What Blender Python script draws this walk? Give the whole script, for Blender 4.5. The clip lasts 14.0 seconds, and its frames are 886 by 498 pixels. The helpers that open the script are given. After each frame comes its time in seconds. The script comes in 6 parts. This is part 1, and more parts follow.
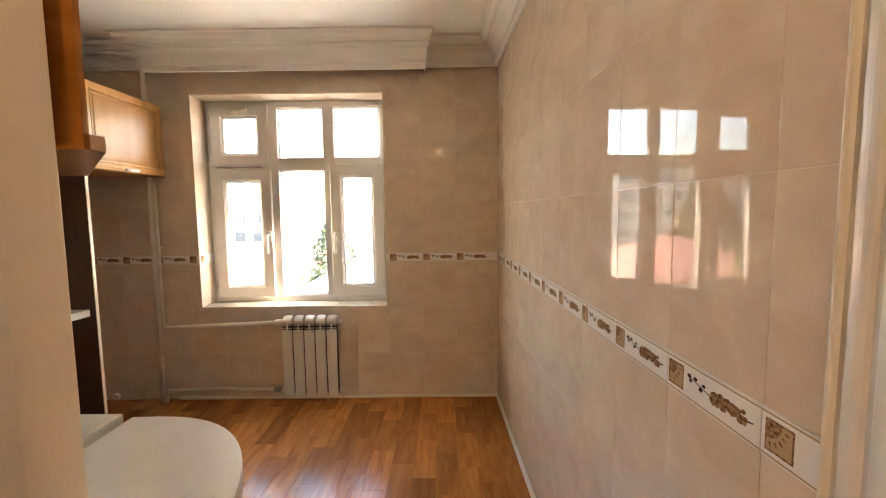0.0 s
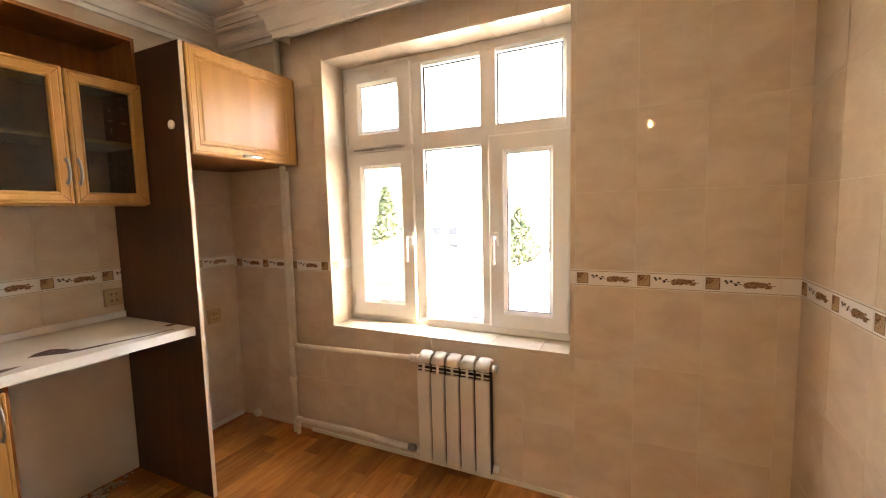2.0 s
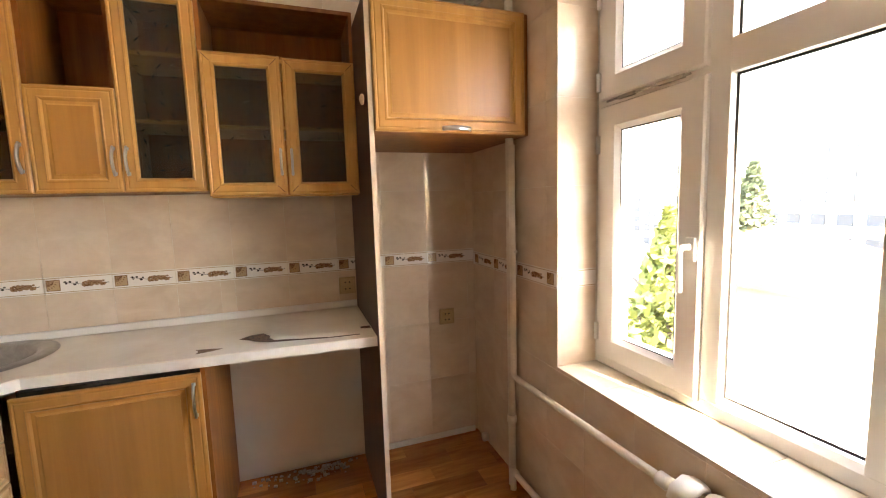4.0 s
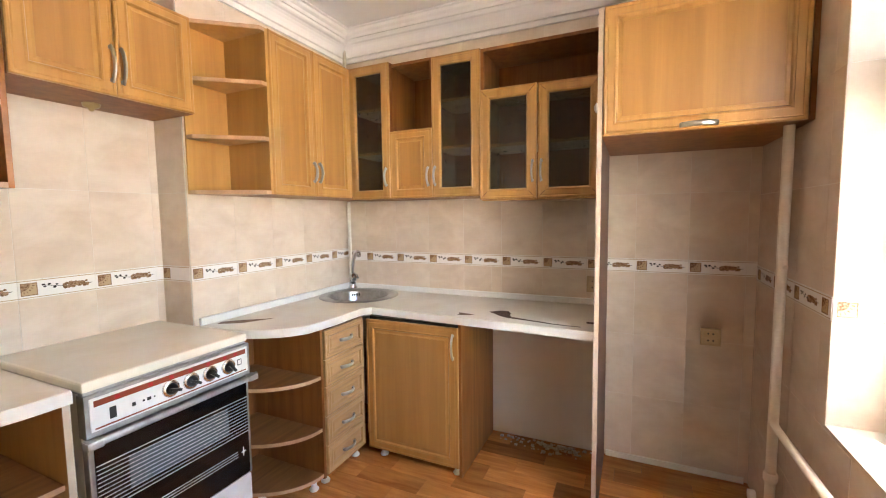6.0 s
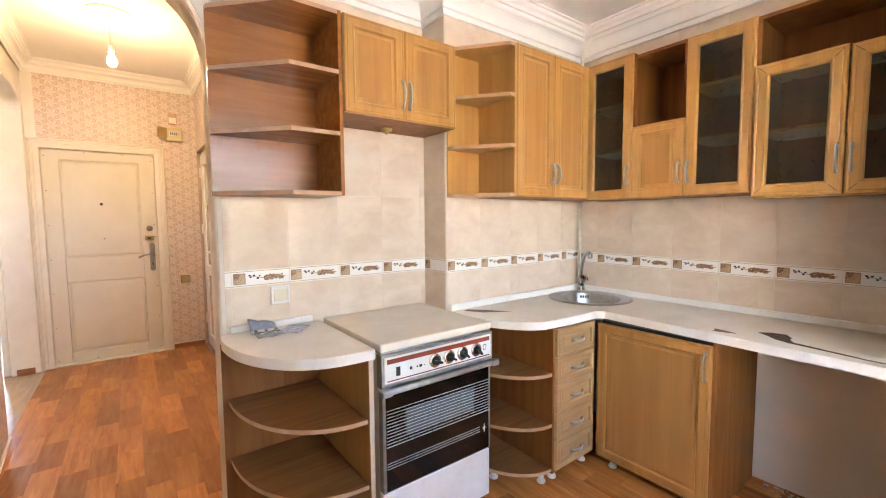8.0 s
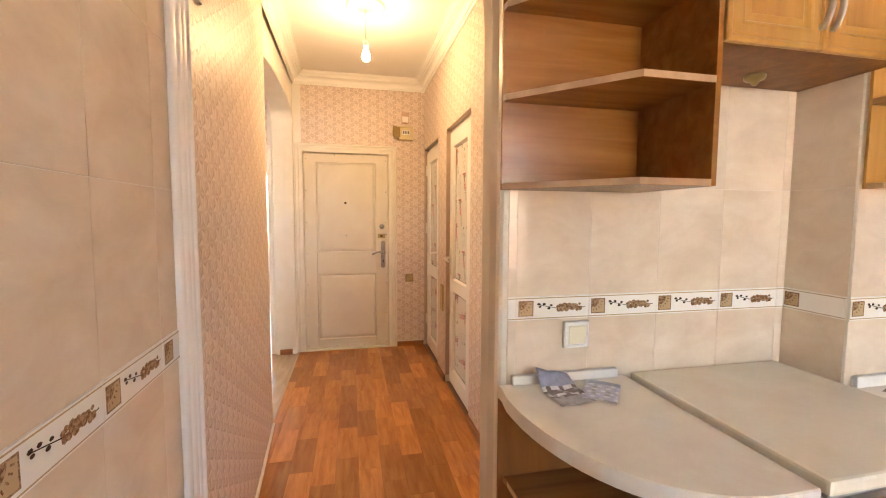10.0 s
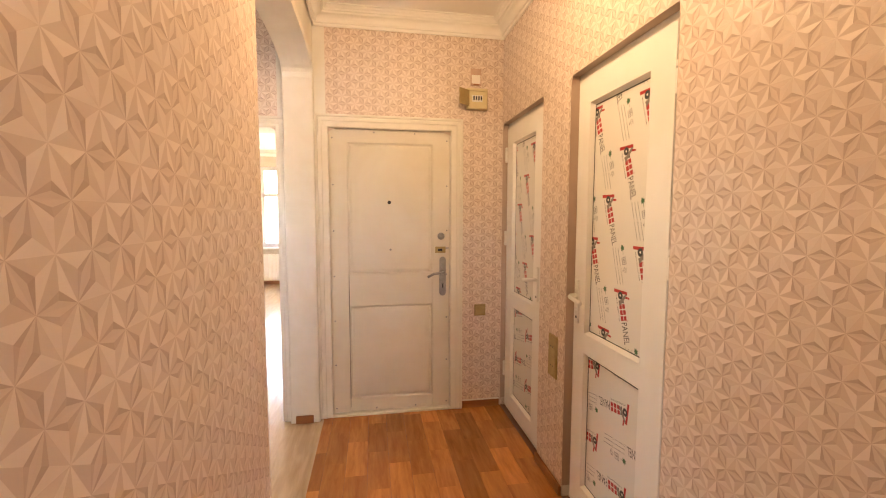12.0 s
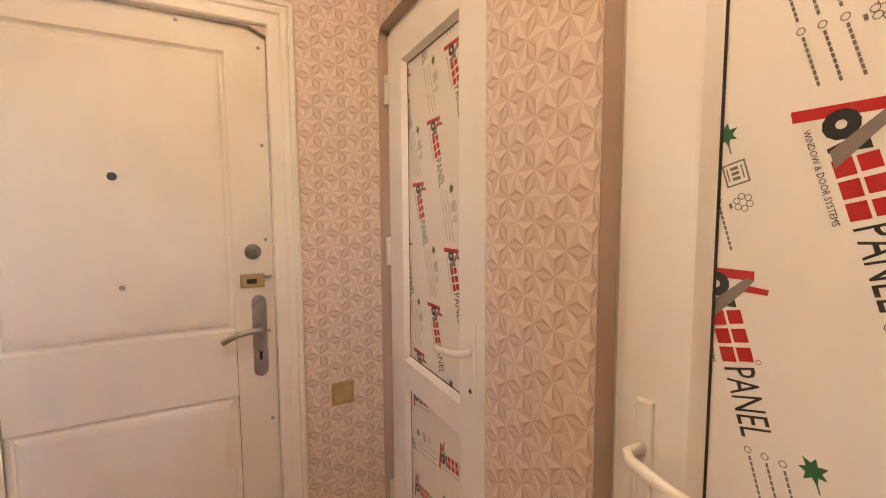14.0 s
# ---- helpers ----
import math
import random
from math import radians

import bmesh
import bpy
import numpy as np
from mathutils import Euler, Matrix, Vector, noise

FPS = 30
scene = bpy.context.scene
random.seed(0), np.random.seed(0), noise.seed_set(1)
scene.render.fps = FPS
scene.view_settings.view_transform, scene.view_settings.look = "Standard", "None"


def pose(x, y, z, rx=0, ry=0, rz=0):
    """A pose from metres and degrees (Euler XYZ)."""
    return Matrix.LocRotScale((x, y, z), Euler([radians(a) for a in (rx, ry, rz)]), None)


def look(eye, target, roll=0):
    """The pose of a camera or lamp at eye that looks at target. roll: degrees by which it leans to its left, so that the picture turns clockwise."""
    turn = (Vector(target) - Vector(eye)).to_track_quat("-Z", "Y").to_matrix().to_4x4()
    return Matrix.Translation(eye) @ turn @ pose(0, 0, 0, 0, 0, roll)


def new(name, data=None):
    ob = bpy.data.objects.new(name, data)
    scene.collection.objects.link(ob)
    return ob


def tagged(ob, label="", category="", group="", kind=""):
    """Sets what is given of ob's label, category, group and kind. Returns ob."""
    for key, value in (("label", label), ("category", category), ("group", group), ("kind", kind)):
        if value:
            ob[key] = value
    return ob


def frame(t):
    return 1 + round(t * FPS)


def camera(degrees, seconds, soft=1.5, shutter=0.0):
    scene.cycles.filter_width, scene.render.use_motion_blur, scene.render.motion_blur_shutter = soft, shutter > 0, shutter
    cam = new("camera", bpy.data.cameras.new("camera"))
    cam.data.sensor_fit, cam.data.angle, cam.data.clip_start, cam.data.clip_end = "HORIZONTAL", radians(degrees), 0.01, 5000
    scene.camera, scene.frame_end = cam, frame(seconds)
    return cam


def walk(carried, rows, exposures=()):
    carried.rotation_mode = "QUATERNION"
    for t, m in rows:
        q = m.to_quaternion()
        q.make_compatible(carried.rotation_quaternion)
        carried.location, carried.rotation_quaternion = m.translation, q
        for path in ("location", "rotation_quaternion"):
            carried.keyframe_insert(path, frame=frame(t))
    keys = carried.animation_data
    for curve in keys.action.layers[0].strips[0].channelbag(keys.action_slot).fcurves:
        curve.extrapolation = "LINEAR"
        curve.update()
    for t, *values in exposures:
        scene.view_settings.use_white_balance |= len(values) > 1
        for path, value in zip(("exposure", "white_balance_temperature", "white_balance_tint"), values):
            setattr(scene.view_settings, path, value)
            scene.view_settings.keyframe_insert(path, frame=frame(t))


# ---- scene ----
cam = camera(93.6, 14.0, 1.1)
PATH = [
    (0, (0.255, 0.851, 1.412), (0.249, 2.844, 1.237), -0.7),
    (0.5, (0.199, 1.123, 1.409), (0.139, 3.115, 1.231), -0.7),
    (1, (0.193, 1.42, 1.414), (-0.066, 3.394, 1.226), -0.9),
    (1.5, (0.164, 1.699, 1.404), (-0.385, 3.613, 1.215), -1.3),
    (2, (0.113, 1.992, 1.401), (-0.749, 3.787, 1.217), -1.4),
    (2.2, (0.132, 2.098, 1.386), (-0.868, 3.821, 1.208), -1.2),
    (4.3, (-0.174, 3.067, 1.409), (-2.131, 3.434, 1.218), -2.0),
    (4.5, (-0.167, 3.128, 1.385), (-2.154, 3.286, 1.219), -2.0),
    (5, (-0.067, 3.228, 1.358), (-2.051, 3.028, 1.207), -1.3),
    (5.5, (0.016, 3.319, 1.364), (-1.915, 2.822, 1.212), -0.8),
    (6, (0.049, 3.388, 1.38), (-1.765, 2.561, 1.222), -0.7),
    (6.5, (0.084, 3.39, 1.375), (-1.589, 2.305, 1.226), -0.5),
    (7, (0.118, 3.373, 1.377), (-1.414, 2.095, 1.234), -0.4),
    (7.5, (0.135, 3.365, 1.38), (-1.244, 1.923, 1.237), -0.3),
    (8, (0.155, 3.313, 1.38), (-1.044, 1.718, 1.236), -0.5),
    (8.5, (0.199, 3.174, 1.387), (-0.789, 1.44, 1.247), -0.4),
    (9, (0.237, 3.014, 1.379), (-0.534, 1.173, 1.247), -0.0),
    (9.2, (0.239, 2.926, 1.376), (-0.443, 1.05, 1.241), 0.1),
    (11.3, (0.461, 1.54, 1.45), (0.152, -0.43, 1.298), 0.3),
    (11.5, (0.471, 1.37, 1.448), (0.152, -0.599, 1.294), 0.2),
    (12, (0.485, 1.027, 1.454), (0.153, -0.939, 1.298), 0.1),
    (12.5, (0.419, 0.654, 1.444), (0.019, -1.299, 1.286), 0.1),
    (13, (0.33, 0.269, 1.463), (-0.194, -1.654, 1.294), 0.0),
    (13.5, (0.274, -0.098, 1.477), (-0.471, -1.945, 1.287), 0.4),
    (14, (0.069, -0.423, 1.433), (-0.853, -2.189, 1.27), -0.3),
]
walk(cam, [(t, look(eye, target, roll)) for t, eye, target, roll in PATH], [
    (0, 4.86, 8700, 14), (0.7, 4.97, 8900, 14), (1.5, 5.1, 9200, 16), (2.2, 5.13, 9300, 16), (4.3, 5.03, 8500, 15), (5, 5.3, 8000, 14), (6, 5.3, 7700, 14), (7, 5.5, 7250, 13), (8, 5.36, 7450, 15), (9.2, 5.22, 7600, 16), (11.3, 5.05, 10300, 21), (12.1, 5.0, 7900, 19), (13, 4.93, 7000, 19), (13.5, 4.9, 7700, 20), (14, 5.05, 6900, 20)])

# ---- world, sun, lamps ----
SUN = Vector((0.64, 0.125, 0.76)).normalized()
world = bpy.data.worlds.new("sky")
world.use_nodes = True
scene.world = world
wn = world.node_tree
sky = wn.nodes.new("ShaderNodeTexSky")
sky.sky_type, sky.sun_disc = "NISHITA", False
sky.sun_elevation = math.asin(SUN.z)
sky.sun_rotation = math.atan2(SUN.x, SUN.y)
wn.links.new(sky.outputs[0], wn.nodes["Background"].inputs[0])
wn.nodes["Background"].inputs[1].default_value = 0.15
sun = new("sun", bpy.data.lights.new("sun", "SUN"))
sun.data.energy, sun.data.angle, sun.data.color = 3.5, radians(0.5), (1, 0.93, 0.82)
sun.matrix_world = look((0, 0, 30), Vector((0, 0, 30)) - SUN)
lamp = new("bulb_light", bpy.data.lights.new("bulb_light", "POINT"))
lamp.data.energy, lamp.data.color, lamp.data.shadow_soft_size = 0.58, (1, 0.74, 0.44), 0.03
lamp.location = (0.195, -0.5, 2.50)


# ---- materials ----
def mat(name, color, rough=0.5, metal=0.0, spec=0.5):
    m = bpy.data.materials.new(name)
    m.use_nodes = True
    b = m.node_tree.nodes["Principled BSDF"]
    b.inputs["Base Color"].default_value = (*color, 1)
    b.inputs["Roughness"].default_value = rough
    b.inputs["Metallic"].default_value = metal
    b.inputs["Specular IOR Level"].default_value = spec
    return m


def node(m, kind, **inputs):
    n = m.node_tree.nodes.new(kind)
    for k, v in inputs.items():
        n.inputs[k.replace("_", " ")].default_value = v
    return n


def mottled(m, dark, light, scale=(1, 1, 1), size=3.0, detail=6, lo=0.3, hi=0.7, bump=0.0, bump_size=60, random_shift=0.0, rough_vary=0.0):
    """Colour between two tones after a stretched noise, with fine relief."""
    t, L = m.node_tree, m.node_tree.links
    b = t.nodes["Principled BSDF"]
    co = node(m, "ShaderNodeTexCoord")
    mp = node(m, "ShaderNodeMapping")
    mp.inputs["Scale"].default_value = scale
    L.new(co.outputs["Object"], mp.inputs["Vector"])
    info = node(m, "ShaderNodeObjectInfo")
    off = node(m, "ShaderNodeVectorMath")
    off.operation = "SCALE"
    off.inputs[0].default_value = (17.3, 9.1, 23.7)
    L.new(info.outputs["Random"], off.inputs["Scale"])
    add = node(m, "ShaderNodeVectorMath")
    L.new(mp.outputs[0], add.inputs[0])
    L.new(off.outputs[0], add.inputs[1])
    nz = node(m, "ShaderNodeTexNoise", Scale=size, Detail=detail, Roughness=0.6)
    nz.inputs["Distortion"].default_value = 0.4
    L.new(add.outputs[0], nz.inputs["Vector"])
    rp = node(m, "ShaderNodeMapRange")
    rp.inputs["From Min"].default_value, rp.inputs["From Max"].default_value = lo, hi
    L.new(nz.outputs["Fac"], rp.inputs["Value"])
    mx = node(m, "ShaderNodeMix")
    mx.data_type = "RGBA"
    mx.inputs[6].default_value, mx.inputs[7].default_value = (*dark, 1), (*light, 1)
    L.new(rp.outputs[0], mx.inputs[0])
    out = mx.outputs[2]
    if random_shift:
        hs = node(m, "ShaderNodeHueSaturation")
        mr = node(m, "ShaderNodeMapRange")
        mr.inputs["To Min"].default_value, mr.inputs["To Max"].default_value = 1 - random_shift, 1 + random_shift
        L.new(info.outputs["Random"], mr.inputs["Value"])
        L.new(mr.outputs[0], hs.inputs["Value"])
        L.new(out, hs.inputs["Color"])
        out = hs.outputs[0]
    L.new(out, b.inputs["Base Color"])
    if rough_vary:
        r = b.inputs["Roughness"].default_value
        rr = node(m, "ShaderNodeMapRange")
        rr.inputs["To Min"].default_value, rr.inputs["To Max"].default_value = r - rough_vary, r + rough_vary
        L.new(nz.outputs["Fac"], rr.inputs["Value"])
        L.new(rr.outputs[0], b.inputs["Roughness"])
    if bump:
        n2 = node(m, "ShaderNodeTexNoise", Scale=bump_size, Detail=3.0)
        L.new(mp.outputs[0], n2.inputs["Vector"])
        bp = node(m, "ShaderNodeBump", Strength=bump, Distance=0.002)
        L.new(n2.outputs["Fac"], bp.inputs["Height"])
        L.new(bp.outputs[0], b.inputs["Normal"])
    return m


TILE = mottled(mat("marbled_tile", (0.6, 0.5, 0.4), 0.022, 0.0, 0.18), (0.655, 0.525, 0.405), (0.765, 0.65, 0.53), (1.0, 1.0, 1.6), 5.0, 10, 0.32, 0.66, 0.006, 12, 0.009)
BORDER = mat("border_white", (0.86, 0.83, 0.79), 0.15)
BROWN = mottled(mat("border_print", (0.2, 0.1, 0.05), 0.2), (0.16, 0.075, 0.03), (0.42, 0.27, 0.16), (1, 1, 1), 160, 3, 0.4, 0.6)
TAN = mat("border_tan", (0.50, 0.35, 0.20), 0.2)
INK = mat("border_ink", (0.035, 0.03, 0.028), 0.2)
PLASTER = mottled(mat("white_paint", (0.8, 0.76, 0.7), 0.6), (0.73, 0.69, 0.62), (0.82, 0.79, 0.73), (1, 1, 1), 2.0, 5, 0.3, 0.7, 0.08, 90)
CEIL = mottled(mat("ceiling_paint", (0.8, 0.76, 0.7), 0.55), (0.84, 0.82, 0.78), (0.90, 0.885, 0.855), (1, 1, 1), 1.2, 4, 0.3, 0.7, 0.05, 60)
OAK = mottled(mat("oak_veneer", (0.5, 0.28, 0.11), 0.36), (0.405, 0.192, 0.052), (0.545, 0.286, 0.087), (9, 9, 0.55), 2.4, 9, 0.25, 0.75, 0.03, 40, 0.05)
OAKF = mottled(mat("oak_veneer_panel", (0.4, 0.2, 0.07), 0.36), (0.345, 0.156, 0.043), (0.475, 0.235, 0.069), (9, 9, 0.4), 2.0, 9, 0.25, 0.75, 0.03, 40, 0.05)
OAKG = mottled(mat("greyed_oak_veneer", (0.4, 0.26, 0.13), 0.4), (0.35, 0.195, 0.085), (0.46, 0.28, 0.135), (0.5, 9, 9), 2.4, 9, 0.25, 0.75, 0.03, 40, 0.05)
OAKH = mottled(mat("oak_veneer_flat", (0.5, 0.28, 0.11), 0.42, 0.0, 0.3), (0.20, 0.080, 0.026), (0.33, 0.145, 0.05), (0.6, 9, 9), 2.6, 8, 0.32, 0.68, 0.06, 40, 0.05)
WALNUT = mottled(mat("carcass_board", (0.3, 0.13, 0.05), 0.45, 0.0, 0.3), (0.20, 0.066, 0.015), (0.315, 0.122, 0.031), (8, 8, 0.6), 2.4, 8, 0.32, 0.68, 0.05, 40, 0.05)
SHELFW = mottled(mat("glossy_shelf_board", (0.3, 0.13, 0.05), 0.26), (0.255, 0.088, 0.020), (0.40, 0.162, 0.042), (0.7, 9, 9), 2.2, 9, 0.3, 0.7, 0.04, 40, 0.05)
BAND = mottled(mat("shelf_edge_band", (0.5, 0.3, 0.17), 0.4), (0.46, 0.27, 0.15), (0.58, 0.37, 0.23), (1, 1, 1), 14, 4)
RINGM = mat("knob_ring_chrome", (0.78, 0.78, 0.78), 0.22, 1.0)
TANPL = mottled(mat("tan_socket_plastic", (0.52, 0.38, 0.21), 0.35), (0.47, 0.335, 0.18), (0.56, 0.42, 0.25), (1, 1, 1), 12, 3)
DARKW = mottled(mat("dark_side_board", (0.1, 0.04, 0.02), 0.45), (0.065, 0.021, 0.008), (0.105, 0.036, 0.013), (8, 8, 0.6), 2.4, 8, 0.32, 0.68)
WORKTOP = mottled(mat("worktop_laminate", (0.62, 0.55, 0.45), 0.32), (0.72, 0.665, 0.57), (0.81, 0.77, 0.685), (1, 1, 1), 5, 7, 0.35, 0.65, 0.02, 60)
EDGE = mottled(mat("worktop_edge", (0.78, 0.75, 0.7), 0.35), (0.70, 0.66, 0.60), (0.80, 0.78, 0.74), (1, 1, 1), 9, 4)
TORN = mottled(mat("torn_core", (0.22, 0.15, 0.1), 0.9), (0.13, 0.085, 0.058), (0.30, 0.21, 0.15), (1, 1, 1), 50, 4, 0.35, 0.65, 0.4, 200)
CHIP = mottled(mat("bare_chipboard", (0.1, 0.055, 0.04), 0.9), (0.05, 0.028, 0.022), (0.17, 0.10, 0.07), (1, 1, 1), 60, 4, 0.35, 0.65, 0.5, 200)
PVC = mottled(mat("white_pvc", (0.82, 0.81, 0.78), 0.28), (0.78, 0.765, 0.73), (0.83, 0.82, 0.80), (1, 1, 1), 3, 3)
GASKET_SHADE = mat("black_gasket_and_gap_shade", (0.02, 0.02, 0.02), 0.6)
STEEL = mottled(mat("steel", (0.55, 0.54, 0.52), 0.28, 1.0), (0.34, 0.335, 0.32), (0.46, 0.45, 0.435), (1, 1, 1), 30, 3)
CHROME = mat("satin_handle", (0.44, 0.435, 0.43), 0.3, 1.0)
TAPM = mat("tap_chrome", (0.56, 0.56, 0.57), 0.13, 1.0)
PIPEP = mottled(mat("pipe_paint", (0.74, 0.68, 0.58), 0.35), (0.76, 0.70, 0.60), (0.84, 0.79, 0.70), (1, 1, 1), 20, 3)
RADP = mottled(mat("radiator_enamel", (0.8, 0.78, 0.72), 0.3), (0.76, 0.73, 0.66), (0.82, 0.80, 0.75), (1, 1, 1), 4, 3)
ENAMEL = mottled(mat("cream_enamel", (0.75, 0.70, 0.60), 0.22), (0.76, 0.70, 0.57), (0.82, 0.77, 0.655), (1, 1, 1), 6, 5)
WHITEE = mottled(mat("white_enamel", (0.8, 0.79, 0.77), 0.3), (0.74, 0.72, 0.69), (0.82, 0.81, 0.79), (1, 1, 1), 8, 4)
BLACKG = mat("black_oven_glass", (0.006, 0.006, 0.007), 0.08)
GREYM = mottled(mat("worn_grey_metal", (0.3, 0.29, 0.27), 0.45, 0.8), (0.30, 0.29, 0.28), (0.46, 0.45, 0.44), (1, 1, 1), 18, 5, 0.3, 0.7)
RED = mat("red_print", (0.46, 0.012, 0.012), 0.35)
ORANGE = mat("orange_strip", (0.27, 0.05, 0.018), 0.3)
BLACKP = mat("black_plastic", (0.02, 0.02, 0.02), 0.35)
GREENP = mat("green_print", (0.025, 0.13, 0.05), 0.4)
GREYP = mat("grey_print", (0.16, 0.155, 0.15), 0.5)
STONEP = mat("stone_grey_print", (0.22, 0.19, 0.165), 0.5)
BRASSY = mottled(mat("gold_plastic", (0.42, 0.31, 0.13), 0.35, 0.3), (0.36, 0.255, 0.10), (0.48, 0.36, 0.17), (1, 1, 1), 12, 3)
DOORP = mottled(mat("cream_door_paint", (0.76, 0.70, 0.60), 0.42), (0.70, 0.635, 0.53), (0.78, 0.73, 0.64), (1, 1, 1), 2.2, 5, 0.3, 0.7, 0.06, 50)
CASING = mottled(mat("casing_paint", (0.8, 0.75, 0.67), 0.4), (0.75, 0.70, 0.61), (0.82, 0.78, 0.71), (1, 1, 1), 4, 4, 0.3, 0.7, 0.05, 60)
FLOOR = mottled(mat("lino_plank", (0.4, 0.17, 0.06), 0.22), (0.36, 0.128, 0.034), (0.585, 0.25, 0.074), (9, 1.2, 1), 3.0, 7, 0.3, 0.7, 0.03, 60, 0.34, 0.05)
SEAM = mat("lino_seam", (0.17, 0.07, 0.028), 0.4)
SKIRT = mottled(mat("brown_skirting", (0.3, 0.12, 0.05), 0.35), (0.24, 0.085, 0.028), (0.36, 0.145, 0.05), (1, 1, 8), 3, 4)
LAMINATE = mottled(mat("pale_laminate", (0.5, 0.36, 0.22), 0.2), (0.40, 0.27, 0.16), (0.58, 0.43, 0.29), (9, 1, 1), 2.5, 6, 0.3, 0.7, 0.02, 50, 0.12)
# printed facet tones: the faux relief's light and shade put into colour
PAPERS = [mottled(mat("wallpaper_print_shade", c, 0.42), tuple(k * 0.93 for k in c), c, (1, 1, 1), 3, 4, 0.3, 0.7) for c in ((0.675, 0.543, 0.466), (0.785, 0.665, 0.59), (0.685, 0.555, 0.478), (0.525, 0.39, 0.32), (0.57, 0.432, 0.36))]
PAPERB = mottled(mat("old_wallpaper", (0.66, 0.58, 0.48), 0.6), (0.56, 0.48, 0.38), (0.70, 0.63, 0.53), (1, 1, 1), 5, 6)
PANELP = mat("protective_film", (0.80, 0.78, 0.74), 0.25)
BULBM = mat("lit_bulb", (1, 1, 1), 0.4)
bn = BULBM.node_tree.nodes["Principled BSDF"]
bn.inputs["Emission Color"].default_value, bn.inputs["Emission Strength"].default_value = (1, 0.80, 0.50, 1), 3.0
GLASS = mat("window_glass", (1, 1, 1), 0.0)
GLASS.node_tree.nodes["Principled BSDF"].inputs["Transmission Weight"].default_value = 1.0
GLASS.node_tree.nodes["Principled BSDF"].inputs["IOR"].default_value = 1.1
SMOKE = mottled(mat("smoked_patterned_glass", (0.03, 0.03, 0.03), 0.2, 0.0, 0.5), (0.026, 0.026, 0.022), (0.050, 0.050, 0.043), (1, 1, 1), 22, 5, 0.45, 0.6, 0.06, 25)
SMOKE.node_tree.nodes["Principled BSDF"].inputs["Alpha"].default_value = 0.32
PRINTW = mat("pale_print", (0.6, 0.6, 0.6), 0.4)
STRIPB = mottled(mat("tan_edging", (0.55, 0.44, 0.33), 0.45), (0.48, 0.37, 0.27), (0.60, 0.49, 0.38), (1, 1, 1), 6, 4)


# ---- building helpers ----
def box(bm, x0, y0, z0, x1, y1, z1, bevel=0.0, idx=0):
    vs = [bm.verts.new((x, y, z)) for x in (x0, x1) for y in (y0, y1) for z in (z0, z1)]
    fs = [bm.faces.new([vs[i] for i in q]) for q in ((0, 1, 3, 2), (4, 6, 7, 5), (0, 4, 5, 1), (2, 3, 7, 6), (0, 2, 6, 4), (1, 5, 7, 3))]
    for f in fs:
        f.material_index = idx
    if bevel:
        bmesh.ops.bevel(bm, geom=list({e for f in fs for e in f.edges}), offset=bevel, segments=2, profile=0.6, affect="EDGES")
    return bm


def slab(bm, outline, z0, z1, bevel=0.0, idx=0):
    """A flat board with the given outline of (x, y)."""
    lo = [bm.verts.new((x, y, z0)) for x, y in outline]
    hi = [bm.verts.new((x, y, z1)) for x, y in outline]
    n = len(outline)
    fs = [bm.faces.new(lo[::-1]), bm.faces.new(hi)]
    fs += [bm.faces.new((lo[i], lo[(i + 1) % n], hi[(i + 1) % n], hi[i])) for i in range(n)]
    for f in fs:
        f.material_index = idx
    if bevel:
        bmesh.ops.bevel(bm, geom=list(fs[1].edges), offset=bevel, segments=2, profile=0.6, affect="EDGES")
    return bm


def rings(bm, rects, closed=True, idx=0):
    """Nested upright rectangles (x0, x1, z0, z1, y), joined one to the next: the profile of a framed panel."""
    loops = [[bm.verts.new((x, y, z)) for x, z in ((a, c), (b, c), (b, d), (a, d))] for a, b, c, d, y in rects]
    for p, q in zip(loops, loops[1:]):
        for i in range(4):
            bm.faces.new((p[i], p[(i + 1) % 4], q[(i + 1) % 4], q[i])).material_index = idx
    if closed:
        bm.faces.new(loops[-1]).material_index = idx
    return bm


def frame_rings(x0, x1, z0, z1, steps):
    return [(x0 + o, x1 - o, z0 + o, z1 - o, y) for o, y in steps]


def tube(bm, pts, r, sides=10, cap=True, flat=1.0):
    """A pipe along a line of points; flat squashes it across its second axis."""
    pts = [Vector(p) for p in pts]
    loops = []
    ref = None
    for i, p in enumerate(pts):
        d = ((pts[min(i + 1, len(pts) - 1)] - p).normalized() + (p - pts[max(i - 1, 0)]).normalized()).normalized()
        if ref is None:
            ref = Vector((0, 0, 1)) if abs(d.z) < 0.9 else Vector((1, 0, 0))
        a = (ref - d * ref.dot(d)).normalized()
        b = d.cross(a)
        ref = a
        loops.append([bm.verts.new(p + r * (math.cos(k * math.tau / sides) * a + flat * math.sin(k * math.tau / sides) * b)) for k in range(sides)])
    for p, q in zip(loops, loops[1:]):
        for i in range(sides):
            bm.faces.new((p[i], p[(i + 1) % sides], q[(i + 1) % sides], q[i])).smooth = True
    if cap:
        bm.faces.new(loops[0][::-1])
        bm.faces.new(loops[-1])
    return bm


